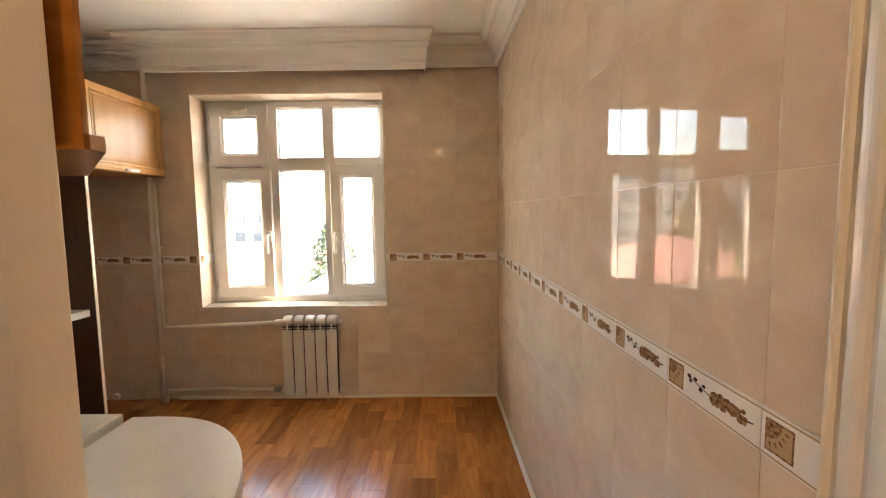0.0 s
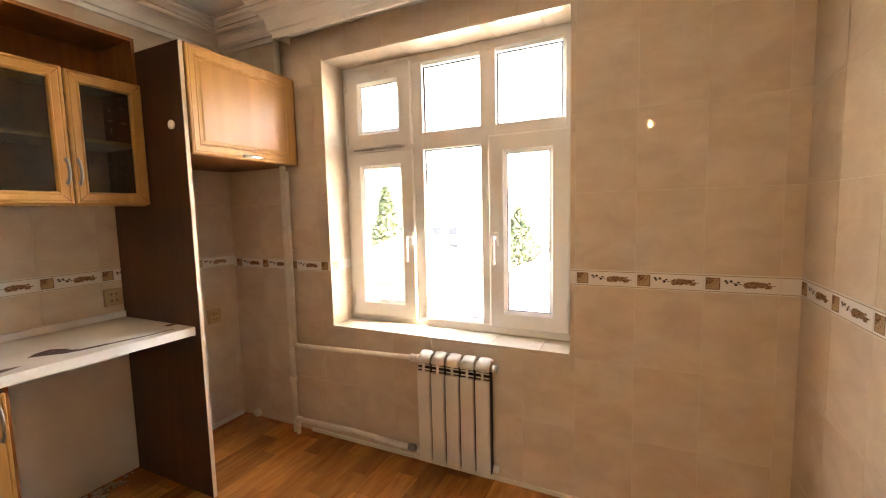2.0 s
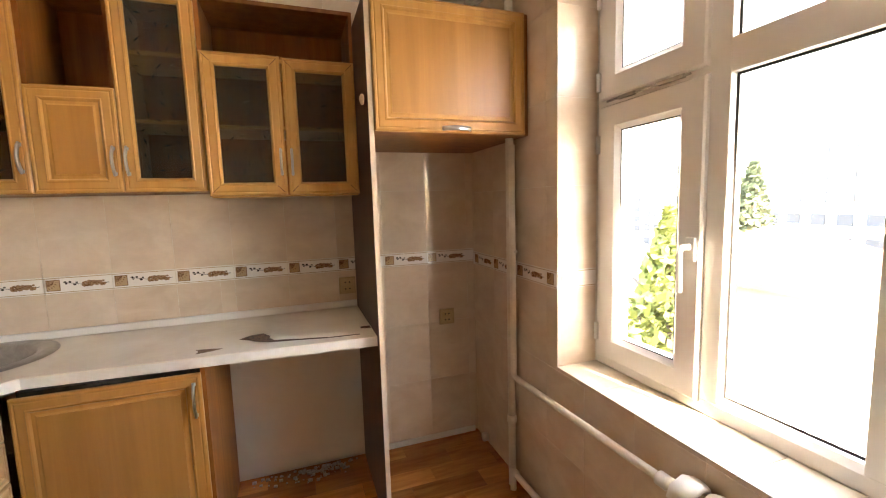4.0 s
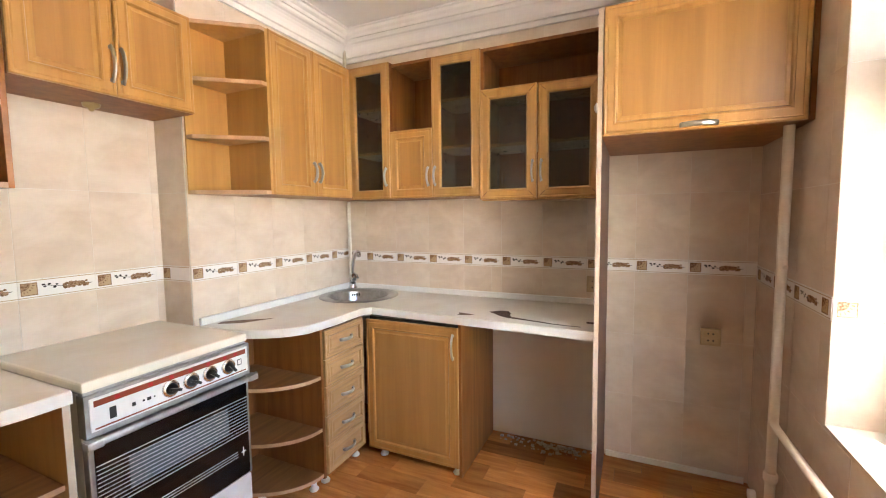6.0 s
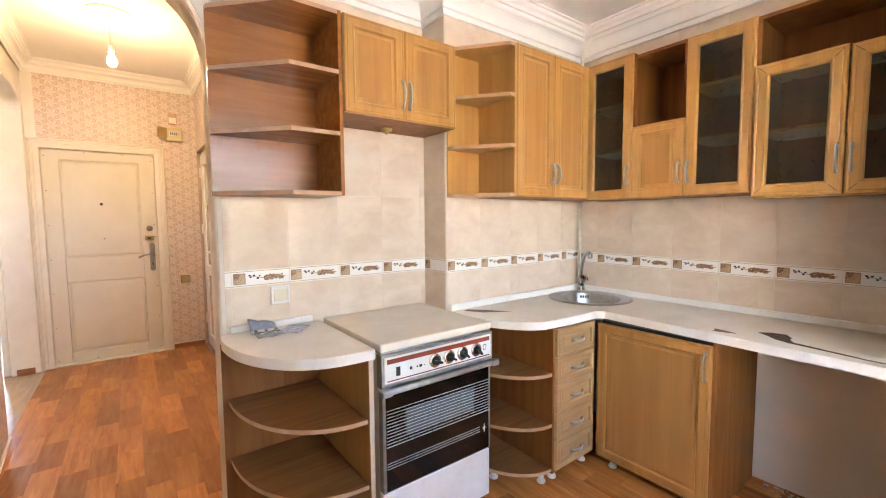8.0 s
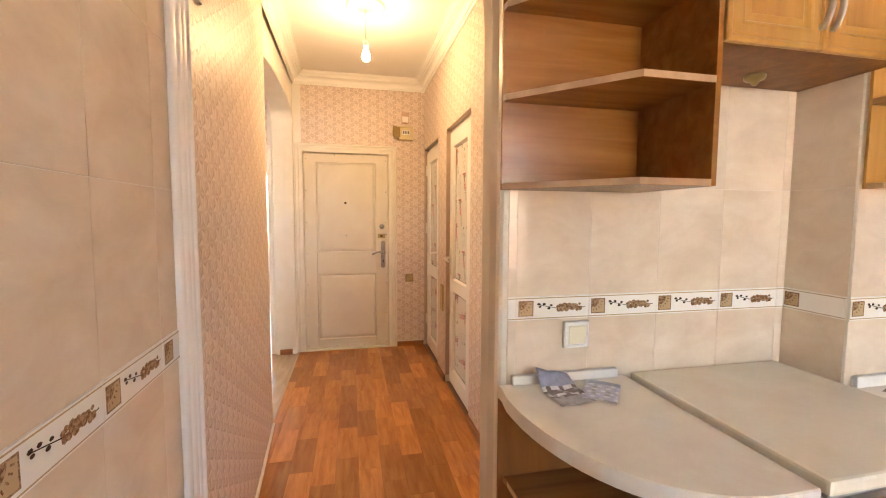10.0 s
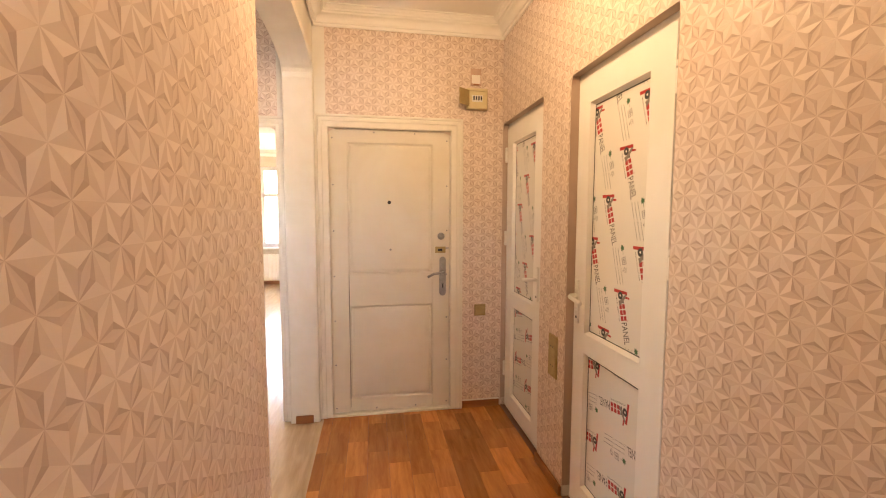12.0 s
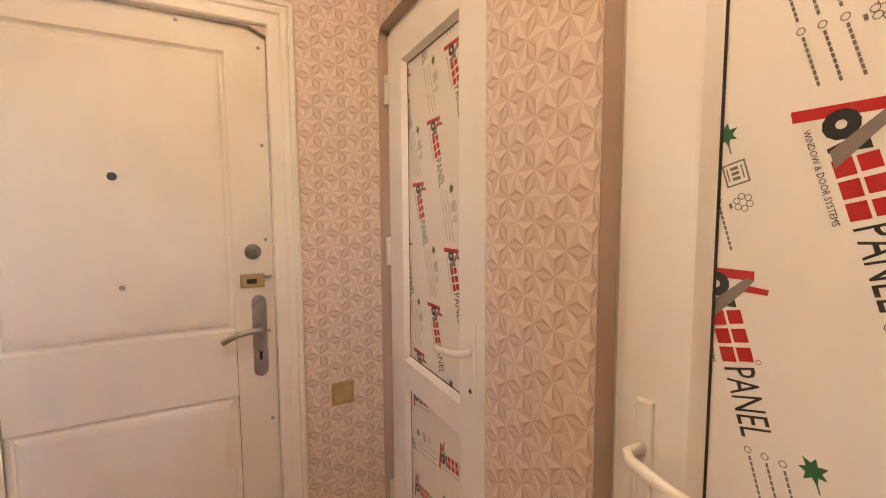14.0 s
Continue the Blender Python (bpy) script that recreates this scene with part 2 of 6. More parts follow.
def lathe(bm, profile, centre=(0, 0, 0), axis="z", sides=24):
    """A turned shape: profile of (radius, height) along the axis."""
    loops = []
    for r, h in profile:
        ring = []
        for k in range(sides):
            c, s = r * math.cos(k * math.tau / sides), r * math.sin(k * math.tau / sides)
            v = {"z": (c, s, h), "y": (c, h, -s), "x": (h, c, s)}[axis]
            ring.append(bm.verts.new(Vector(v) + Vector(centre)))
        loops.append(ring)
    for p, q in zip(loops, loops[1:]):
        for i in range(sides):
            bm.faces.new((p[i], p[(i + 1) % sides], q[(i + 1) % sides], q[i])).smooth = True
    bm.faces.new(loops[0][::-1])
    bm.faces.new(loops[-1])
    return bm


def ring_lathe(bm, prof, centre=(0, 0, 0), sides=40):
    """A turned ring, open in the middle."""
    loops = [[bm.verts.new((centre[0] + r * math.cos(k * math.tau / sides), centre[1] + r * math.sin(k * math.tau / sides), centre[2] + h)) for k in range(sides)] for r, h in prof]
    for p, q in zip(loops, loops[1:]):
        for i in range(sides):
            bm.faces.new((p[i], p[(i + 1) % sides], q[(i + 1) % sides], q[i])).smooth = True
    return bm


def mesh_of(name, bm, *mats):
    bmesh.ops.recalc_face_normals(bm, faces=bm.faces[:])
    me = bpy.data.meshes.new(name)
    bm.to_mesh(me)
    bm.free()
    for m in mats:
        me.materials.append(m)
    return me


def part(name, bm, material, parent, label="", loc=None):
    mats = material if isinstance(material, (list, tuple)) else [material]
    me = bm if isinstance(bm, bpy.types.Mesh) else mesh_of(name, bm, *mats)
    ob = new(name, me)
    ob.parent = parent
    if loc:
        ob.location = loc
    return tagged(ob, label)


def thing(name, m, label, category, group="", kind=""):
    ob = new(name)
    ob.empty_display_size = 0.05
    ob.matrix_world = m if isinstance(m, Matrix) else pose(*m)
    return tagged(ob, label, category, group, kind)


def solo(name, bm, material, label, category, kind="", m=None):
    mats = material if isinstance(material, (list, tuple)) else [material]
    ob = new(name, mesh_of(name, bm, *mats))
    if m:
        ob.matrix_world = m
    return tagged(ob, label, category, "", kind)


def B(*a, **k):
    return box(bmesh.new(), *a, **k)


def XR(y):
    """The long wall beside the walk is a little out of square."""
    return 0.656 + 0.03 * (3.95 - y)


KZ, HZ = 2.62, 2.84  # ceilings of kitchen and hall


# ---- walls ----
ROWZ = [0.0, 0.355, 0.70, 1.045, 1.12, 1.465, 1.81, 2.155, 2.50, KZ]
TILE_MESH = {}


def tile_mesh(w, h, material=None):
    key = (round(w, 3), round(h, 3), material)
    if key not in TILE_MESH:
        g, t = 0.0006, 0.0009
        bm = rings(bmesh.new(), [(g + o, w - g - o, g + o, h - g - o, y) for o, y in ((0, -0.0004), (0, t - 0.0004), (0.0005, t - 0.00015), (0.0014, t))])
        TILE_MESH[key] = mesh_of("tile", bm, material or TILE)
    return TILE_MESH[key]


def border_mesh(w):
    """A strip tile: white ground, two brown lines, a framed fan, a twig and a sheaf of petals."""
    key = ("border", round(w, 3))
    if key in TILE_MESH:
        return TILE_MESH[key]
    bm, h, t = bmesh.new(), 0.075, 0.0028
    rings(bm, [(0.001, w - 0.001, 0.001, h - 0.001, 0.0), (0.001, w - 0.001, 0.001, h - 0.001, t)])
    e = t + 0.0004

    def quad(pts, idx):
        bm.faces.new([bm.verts.new((w - u, e + 0.0001 * idx, v)) for u, v in pts]).material_index = idx

    for v in (0.004, 0.068):
        quad([(0.001, v), (w - 0.001, v), (w - 0.001, v + 0.0028), (0.001, v + 0.0028)], 2)
    if w > 0.07:
        quad([(0.008, 0.013), (0.058, 0.013), (0.058, 0.062), (0.008, 0.062)], 1)
        quad([(0.0115, 0.0165), (0.0545, 0.0165), (0.0545, 0.0585), (0.0115, 0.0585)], 2)
        fan = [(0.0115, 0.0585)] + [(0.0115 + 0.026 * math.cos(a), 0.0585 - 0.026 * math.sin(a)) for a in [k * math.pi / 16 for k in range(9)]]
        quad(fan, 3)
        for k in range(5):
            a = radians(12 + 17 * k)
            p, q = 0.031, 0.039
            d = 0.0016
            c, s = math.cos(a), math.sin(a)
            quad([(0.0115 + p * c - d * s, 0.0585 - p * s - d * c), (0.0115 + q * c - d * s, 0.0585 - q * s - d * c), (0.0115 + q * c + d * s, 0.0585 - q * s + d * c), (0.0115 + p * c + d * s, 0.0585 - p * s + d * c)], 3)
    if w > 0.2:
        quad([(0.075, 0.0495), (0.15, 0.034), (0.15, 0.032), (0.075, 0.0475)], 4)
        for u, v, r in ((0.076, 0.05, 0.0042), (0.08, 0.042, 0.0036), (0.094, 0.05, 0.004), (0.11, 0.036, 0.0042), (0.118, 0.046, 0.0036)):
            quad([(u + 1.5 * r * math.cos(k * math.tau / 6), v + r * math.sin(k * math.tau / 6)) for k in range(6)], 4)
        rnd = random.Random(5)
        for k in range(48):
            u, v = 0.142 + 0.08 * ((k * 0.618) % 1), rnd.uniform(0.029, 0.047)
            r = rnd.uniform(0.0055, 0.008)
            bm.faces.new([bm.verts.new((w - u - r * math.cos(j * math.tau / 6 + k), e + 0.0003 + 0.00003 * k, v + 0.8 * r * math.sin(j * math.tau / 6 + k))) for j in range(6)]).material_index = (1, 1, 3, 1)[k % 4]
        quad([(0.22, 0.036), (0.236, 0.038), (0.236, 0.036), (0.22, 0.033)], 4)
    me = mesh_of("border_tile", bm, BORDER, BROWN, TAN, BROWN, INK)
    TILE_MESH[key] = me
    return me


def minus(rect, holes):
    out = [rect]
    for a, b, c, d in holes:
        nxt = []
        for u0, u1, z0, z1 in out:
            if b <= u0 or a >= u1 or d <= z0 or c >= z1:
                nxt.append((u0, u1, z0, z1))
                continue
            if a > u0:
                nxt.append((u0, a, z0, z1))
            if b < u1:
                nxt.append((b, u1, z0, z1))
            m0, m1 = max(u0, a), min(u1, b)
            if c > z0:
                nxt.append((m0, m1, z0, c))
            if d < z1:
                nxt.append((m0, m1, d, z1))
        out = nxt
    return [r for r in out if r[1] - r[0] > 0.012 and r[3] - r[2] > 0.012]


def wall(name, m, length, height, thick, holes=(), label="", material=PLASTER, z0=0.0):
    bm = bmesh.new()
    for a, b, c, d in minus((0, length, z0, height), holes):
        box(bm, a, -thick, c, b, 0, d)
    return solo(name, bm, material, label, "wall", "structure", m)


TILE_JOBS = []
TILT = random.Random(21)


def tiled(owner, length, holes=(), start=0.0, z_lo=0.0, z_hi=KZ, border=True, lift=0.0):
    TILE_JOBS.append((owner, length, holes, start, z_lo, z_hi, border, lift))


def lay_tiles(owner, length, holes, start, z_lo, z_hi, border, lift):
    rows = [0.0] + [z + lift for z in ROWZ[1:-1]] + [KZ]
    us = [length]
    u = length - (start or 0.25)
    while u > 0.02:
        us.append(u)
        u -= 0.25
    us.append(0.0)
    for u1, u0 in zip(us, us[1:]):
        for za, zb in zip(rows, rows[1:]):
            strip = border and abs(za - 1.045 - lift) < 0.01
            for a, b, c, d in minus((u0, u1, max(za, z_lo), min(zb, z_hi)), holes) if min(zb, z_hi) > max(za, z_lo) + 0.012 else ():
                if strip and d - c > 0.07:
                    part("border_tile", border_mesh(b - a), None, owner, loc=(a, 0.0004, c))
                else:
                    tl = part("tile", tile_mesh(b - a, d - c), None, owner, loc=(a, 0.0004, c))
                    tl.rotation_euler = (TILT.gauss(0, 0.0011), 0, TILT.gauss(0, 0.0013))


SKEW = math.degrees(math.atan(0.03))
W_WIN = (0.182 + 0.656, 1.582 + 0.656, 0.713, 2.287)
w_window = wall("wall_north", pose(0.656, 3.95, 0, 0, 0, 180), 3.086, KZ, 0.34, [W_WIN], "beige marbled ceramic tile wall with the kitchen window")
tiled(w_window, 3.086, [W_WIN], 0.02)
w_right = wall("wall_east", pose(XR(1.10), 1.10, 0, 0, 0, 90 + SKEW), 2.855, HZ, 0.31, (), "long tiled kitchen wall")
HALL_E = pose(0.84, -0.40, 0, 0, 0, 90 + math.degrees(math.atan(0.0657)))
wall("wall_hall_east", HALL_E, 1.503, HZ, 0.23, (), "hall wall papered in embossed pinkish beige")
KR = pose(XR(1.352), 1.352, 0, 0, 0, 90 + SKEW)
w_right_face = thing("tile_facing_east", KR, "glossy beige marbled tiles on the long kitchen wall", "wall tiles", "", "structure")
tiled(w_right_face, 2.599, (), 0.0)
w_back = wall("wall_west", pose(-2.43, 3.95, 0, 0, 0, -90), 2.445, KZ, 0.2, (), "beige marbled tile wall behind the kitchen units")
tiled(w_back, 2.445, [(0.70, 1.36, 0.0, 0.80)], 0.15, lift=0.018)
w_pier = wall("wall_south_pier", pose(-2.43, 1.505, 0), 1.205, KZ, 0.6, (), "tiled wall pier beside the sink")
tiled(w_pier, 1.205, (), 0.0, lift=0.038)
w_pier_side = thing("tile_facing_pier", pose(-1.225, 1.499, 0, 0, 0, -90), "tiled side of the wall pier beside the cooker", "wall tiles", "", "structure")
tiled(w_pier_side, 0.199, (), 0.0, lift=0.038)
w_stove = wall("wall_south", pose(-1.225, 1.30, 0), 1.062, KZ, 0.2, (), "tiled kitchen wall behind the cooker")
tiled(w_stove, 1.062, (), 0.027, lift=0.038)
# rest of the kitchen shell over the arch is part of the arch wall
SP, RISE = 2.02, 0.42


def arch_wall(name, x0, x1, depth, top, spring, rise, m, label, material, seg=20, bend=0.8):
    """The wall over a rounded opening from x0 to x1, with its soffit."""
    bm = bmesh.new()
    cx, hw = (x0 + x1) / 2, (x1 - x0) / 2
    curve = [(cx + hw * math.cos(math.pi - k * math.pi / seg), spring + rise * math.sin(math.pi - k * math.pi / seg) ** bend if 0 < k < seg else spring) for k in range(seg + 1)]
    for (a, za), (b, zb) in zip(curve, curve[1:]):
        q = [bm.verts.new(p) for p in ((a, 0, za), (b, 0, zb), (b, 0, top), (a, 0, top), (a, -depth, za), (b, -depth, zb), (b, -depth, top), (a, -depth, top))]
        for f in ((0, 1, 2, 3), (5, 4, 7, 6), (4, 5, 1, 0), (3, 2, 6, 7)):
            bm.faces.new([q[i] for i in f]).material_index = 0
    return solo(name, bm, material, label, "wall", "structure", m), curve


AX0, AX1 = -0.153, XR(1.3)
arch, curve = arch_wall("wall_arch", AX0, AX1, 0.20, HZ, SP, RISE, pose(0, 1.30, 0), "white plastered wall over the arched kitchen opening", PLASTER)


def arch_trim(name, curve, z0, y0, y1, w, m, label, sides=(True, True), flute=1.0):
    """A white moulding that runs up both jambs and round the arch."""
    bm = bmesh.new()
    pts = ([(curve[0][0], z0)] if sides[0] else []) + curve + ([(curve[-1][0], z0)] if sides[1] else [])
    cx = (curve[0][0] + curve[-1][0]) / 2
    prof = [(0.0, y0), (-0.004 * flute, y0 + 0.01), (0.0, (y0 * 2 + y1) / 3), (-0.005 * flute, (y0 + y1) / 2), (0.0, (y0 + 2 * y1) / 3), (-0.004 * flute, y1 - 0.01), (0.0, y1), (w, y1 + 0.008), (w, y0 - 0.008)]
    loops = []
    for i, (x, z) in enumerate(pts):
        p, q = pts[max(i - 1, 0)], pts[min(i + 1, len(pts) - 1)]
        d = Vector((q[0] - p[0], q[1] - p[1])).normalized()
        n = Vector((-d.y, d.x))
        loops.append([bm.verts.new((x + n.x * (o - 0.004), y, z + n.y * (o - 0.004))) for o, y in prof])
    k = len(prof)
    for a, b in zip(loops, loops[1:]):
        for i in range(k):
            bm.faces.new((a[i], a[(i + 1) % k], b[(i + 1) % k], b[i]))
    return solo(name, bm, CASING, label, "arch moulding", "structure", m)


arch_trim("trim_kitchen_arch", curve, 0.0, -0.20, -0.008, 0.02, pose(0, 1.30, 0), "white fluted moulding lining the arched opening", (True, False), 2.2)
tr = thing("trim_wall_end", KR, "white fluted moulding strip where tile meets wallpaper", "moulding", "", "structure")
bm = bmesh.new()
box(bm, -0.145, 0.0, 0.0, 0.0, 0.006, HZ - 0.2)
for u0, u1, d in ((-0.145, -0.132, 0.014), (-0.126, -0.096, 0.011), (-0.090, -0.055, 0.013), (-0.049, -0.019, 0.011), (-0.013, 0.0, 0.014)):
    pts = [(u0 + (u1 - u0) * k / 6, 0.006 + (d - 0.006) * math.sin(math.pi * k / 6) ** 0.6) for k in range(7)]
    lo, hi = [[bm.verts.new((x, y, z)) for x, y in pts] for z in (0.0, HZ - 0.2)]
    for i in range(6):
        bm.faces.new((lo[i], lo[i + 1], hi[i + 1], hi[i]))
part("strip", bm, PVC, tr)

# hall shell
w_hallr = wall("wall_hall_west", pose(-0.47, 1.10, 0, 0, 0, -90), 3.085, HZ, 0.25, [(1.28, 2.005, 0, 2.13), (2.335, 3.075, 0, 2.13)], "hall wall papered in embossed pinkish beige with two doors")
w_hallend = wall("wall_hall_south", pose(-0.75, -1.985, 0), 3.95, HZ, 0.2, [(0.654, 1.548, 0, 2.075), (1.865, 2.73, 0, 2.06)], "papered hall end wall with the entrance door")
wall("wall_hall_arch_return", pose(-0.47, 1.10, 0, 0, 0, 180), 0.25, HZ, 0.2, (), "short wall end by the arch")
wall("wall_behind_cooker", pose(-0.163, 1.10, 0, 0, 0, 180), 0.307, HZ, 0.195, (), "hall side of the kitchen wall")
SIDE = pose(0.872, -1.93, 0, 0, 0, 90)
side_arch, scurve = arch_wall("wall_side_arch", 0.0, 1.53, 0.19, HZ, 2.18, 0.34, SIDE, "papered wall over the arched side opening", PLASTER, 36, 0.24)
arch_trim("trim_side_arch", scurve, 0.0, -0.19, 0.0, 0.018, SIDE, "white rounded moulding lining the side arch", (True, False), 0.12)
solo("wall_pilaster", B(0.876, -1.984, 0, 1.064, -1.934, HZ), PLASTER, "white plastered pilaster beside the entrance door", "pilaster", "structure")
solo("wall_arch_return", B(0.842, -0.406, 0, 1.075, -0.4005, HZ), PLASTER, "white plastered end of the long wall", "wall", "structure")
solo("skirting_block", B(0.91, -1.928, 0.0, 1.03, -1.912, 0.055, bevel=0.004), SKIRT, "short piece of brown skirting on the pilaster", "skirting", "structure")

# far side of the side passage, and the bright room
# the opening in this wall is unseen, added to let daylight into the passage
wall("wall_passage_north", pose(3.2, -0.1, 0, 0, 0, 180), 2.08, HZ, 0.15, [(1.0, 1.5, 1.45, 2.15)], "plain wall closing the side passage", PAPERB)
wall("wall_passage_east", pose(3.2, -1.985, 0, 0, 0, 90), 1.9, HZ, 0.15, (), "plain wall at the end of the side passage", PAPERB)
RX0, RX1, RY0, RY1 = 0.2, 4.3, -8.3, -2.19
# the hole in the east wall is an unseen opening added to brighten the room
wall("wall_room_east", pose(RX1, RY0, 0, 0, 0, 90), 6.12, 2.82, 0.3, [(2.6, 4.2, 0.8, 2.2)], "pale papered wall of the bright room", PAPERB)
wall("wall_room_south", pose(RX0, RY0, 0), 4.1, 2.82, 0.3, [(1.85, 3.25, 0.80, 2.48)], "pale papered far wall with a white window", PAPERB)
wall("wall_room_west", pose(RX0, RY1, 0, 0, 0, -90), 6.12, 2.82, 0.2, (), "pale papered wall of the bright room", PAPERB)
wall("wall_room_north", pose(RX1, RY1, 0, 0, 0, 180), 1.1, 2.82, 0.1, (), "pale papered wall of the bright room", PAPERB)

# floors
solo("floor_base", B(-2.63, -2.2, -0.12, 0.845, 4.35, -0.003), SEAM, "brown wood-pattern lino floor", "floor", "structure")
floor = bpy.data.objects["floor_base"]
solo("floor_room", B(0.845, -8.6, -0.12, 4.6, 1.3, -0.004), LAMINATE, "pale shiny laminate floor of the next room", "floor", "structure")
floor_room = bpy.data.objects["floor_room"]

# ceilings
solo("ceiling_kitchen", B(-2.63, 1.30, KZ, 0.85, 4.35, KZ + 0.15), CEIL, "white painted kitchen ceiling", "ceiling", "structure")
solo("ceiling_hall", B(-0.72, -2.185, HZ, 3.35, 1.30, HZ + 0.15), CEIL, "white painted hall ceiling", "ceiling", "structure")
solo("ceiling_room", B(RX0 - 0.2, RY0 - 0.3, 2.82, RX1 + 0.3, RY1, 2.95), CEIL, "white ceiling of the next room", "ceiling", "structure")


def cornice(name, path, profile, label, closed=False):
    """A plaster cornice swept along a line of (x, y) corners; profile of (out, z), the room lying to the left of the line."""
    bm = bmesh.new()
    n = len(path)
    loops = []
    for i, p in enumerate(path):
        p = Vector(p)
        d0 = (p - Vector(path[i - 1])).normalized() if i > 0 or closed else None
        d1 = (Vector(path[(i + 1) % n]) - p).normalized() if i < n - 1 or closed else None
        d0, d1 = d0 or d1, d1 or d0
        n0, n1 = Vector((-d0.y, d0.x)), Vector((-d1.y, d1.x))
        k = (n0 + n1) / (1 + n0.dot(n1))
        loops.append([bm.verts.new((p.x + k.x * o, p.y + k.y * o, z)) for o, z in profile])
    m = len(profile)
    for a, b in zip(loops, loops[1:] + loops[:1] if closed else loops[1:]):
        for i in range(m - 1):
            bm.faces.new((a[i], a[i + 1], b[i + 1], b[i]))
    if not closed:
        bm.faces.new(loops[0])
        bm.faces.new(loops[-1])
    return solo(name, bm, CEIL, label, "cornice", "structure")


def profile(h, d, top):
    """Stepped plaster moulding: bead, cove, step, cove."""
    pts = [(0.0, top - h), (0.10 * d, top - h), (0.14 * d, top - 0.86 * h), (0.22 * d, top - 0.84 * h)]
    pts += [(d * (0.22 + 0.33 * (1 - math.cos(a))), top - h * (0.84 - 0.42 * math.sin(a))) for a in [k * math.pi / 10 for k in range(1, 6)]]
    pts += [(0.60 * d, top - 0.38 * h), (0.62 * d, top - 0.30 * h), (0.70 * d, top - 0.30 * h), (0.74 * d, top - 0.20 * h), (0.86 * d, top - 0.14 * h), (0.90 * d, top - 0.06 * h), (d, top - 0.05 * h), (d, top + 0.002), (0.0, top + 0.002)]
    return pts


cornice("cornice_kitchen", [(-0.13, 1.302), (-1.223, 1.302), (-1.223, 1.507), (-2.428, 1.507), (-2.428, 3.948), (0.654, 3.948), (XR(1.302) - 0.002, 1.302), (-0.13, 1.302)][::-1], profile(0.17, 0.15, KZ), "white stepped plaster cornice round the kitchen ceiling")
cornice("cornice_hall", [(-0.468, 1.098), (-0.468, -1.983), (0.869, -1.983), (0.8385, -0.40), (0.7395, 1.098)], profile(0.11, 0.11, HZ), "white plaster cornice round the hall ceiling")
# boxed curtain moulding over the window
bm = bmesh.new()
pr = profile(0.215, 0.17, KZ)
pr = [(o + 0.09, z) for o, z in pr[:-1]]
la = [bm.verts.new((-1.80 - 0.8 * (o - 0.09), 3.948 - o - 0.02, z)) for o, z in pr]
lb = [bm.verts.new((0.13 + 0.4 * (o - 0.09), 3.948 - o - 0.02, z)) for o, z in pr]
for i in range(len(pr) - 1):
    bm.faces.new((la[i], la[i + 1], lb[i + 1], lb[i]))
ba = [bm.verts.new((-1.80, 3.94, z)) for z in (pr[0][1], KZ)]
bb = [bm.verts.new((0.13, 3.94, z)) for z in (pr[0][1], KZ)]
bm.faces.new([*la, ba[1], ba[0]])
bm.faces.new([*lb, bb[1], bb[0]])
solo("curtain_moulding", bm, CEIL, "white boxed plaster moulding over the window for curtains", "cornice", "structure")

# skirtings
solo("skirting_window_wall", B(-1.79, 3.935, 0.0, 0.64, 3.944, 0.022, bevel=0.002), PIPEP, "narrow white skirting bead under the window wall", "skirting", "structure")
solo("skirting_long_wall", B(0.02, 0.006, 0.0, 2.56, 0.022, 0.03, bevel=0.003), PVC, "narrow white skirting strip", "skirting", "structure", KR)
solo("skirting_hall_end", B(-0.46, -1.983, 0.0, -0.172, -1.968, 0.052, bevel=0.003), SKIRT, "brown skirting board beside the entrance door", "skirting", "structure")
solo("skirting_hall_end_bead", B(-0.46, -1.983, 0.053, -0.172, -1.972, 0.06), PVC, "thin white bead over the skirting", "skirting", "structure")
solo("skirting_hall_long", B(0.01, 0.004, 0.0, 1.48, 0.016, 0.02), PIPEP, "narrow pale skirting strip in the hall", "skirting", "structure", HALL_E)
for a, b in ((1.09, -0.18), (-0.907, -1.233)):
    solo("skirting_hall_doors", B(-0.468, b, 0.0, -0.452, a, 0.052, bevel=0.003), SKIRT, "brown skirting board between the hall doors", "skirting", "structure")


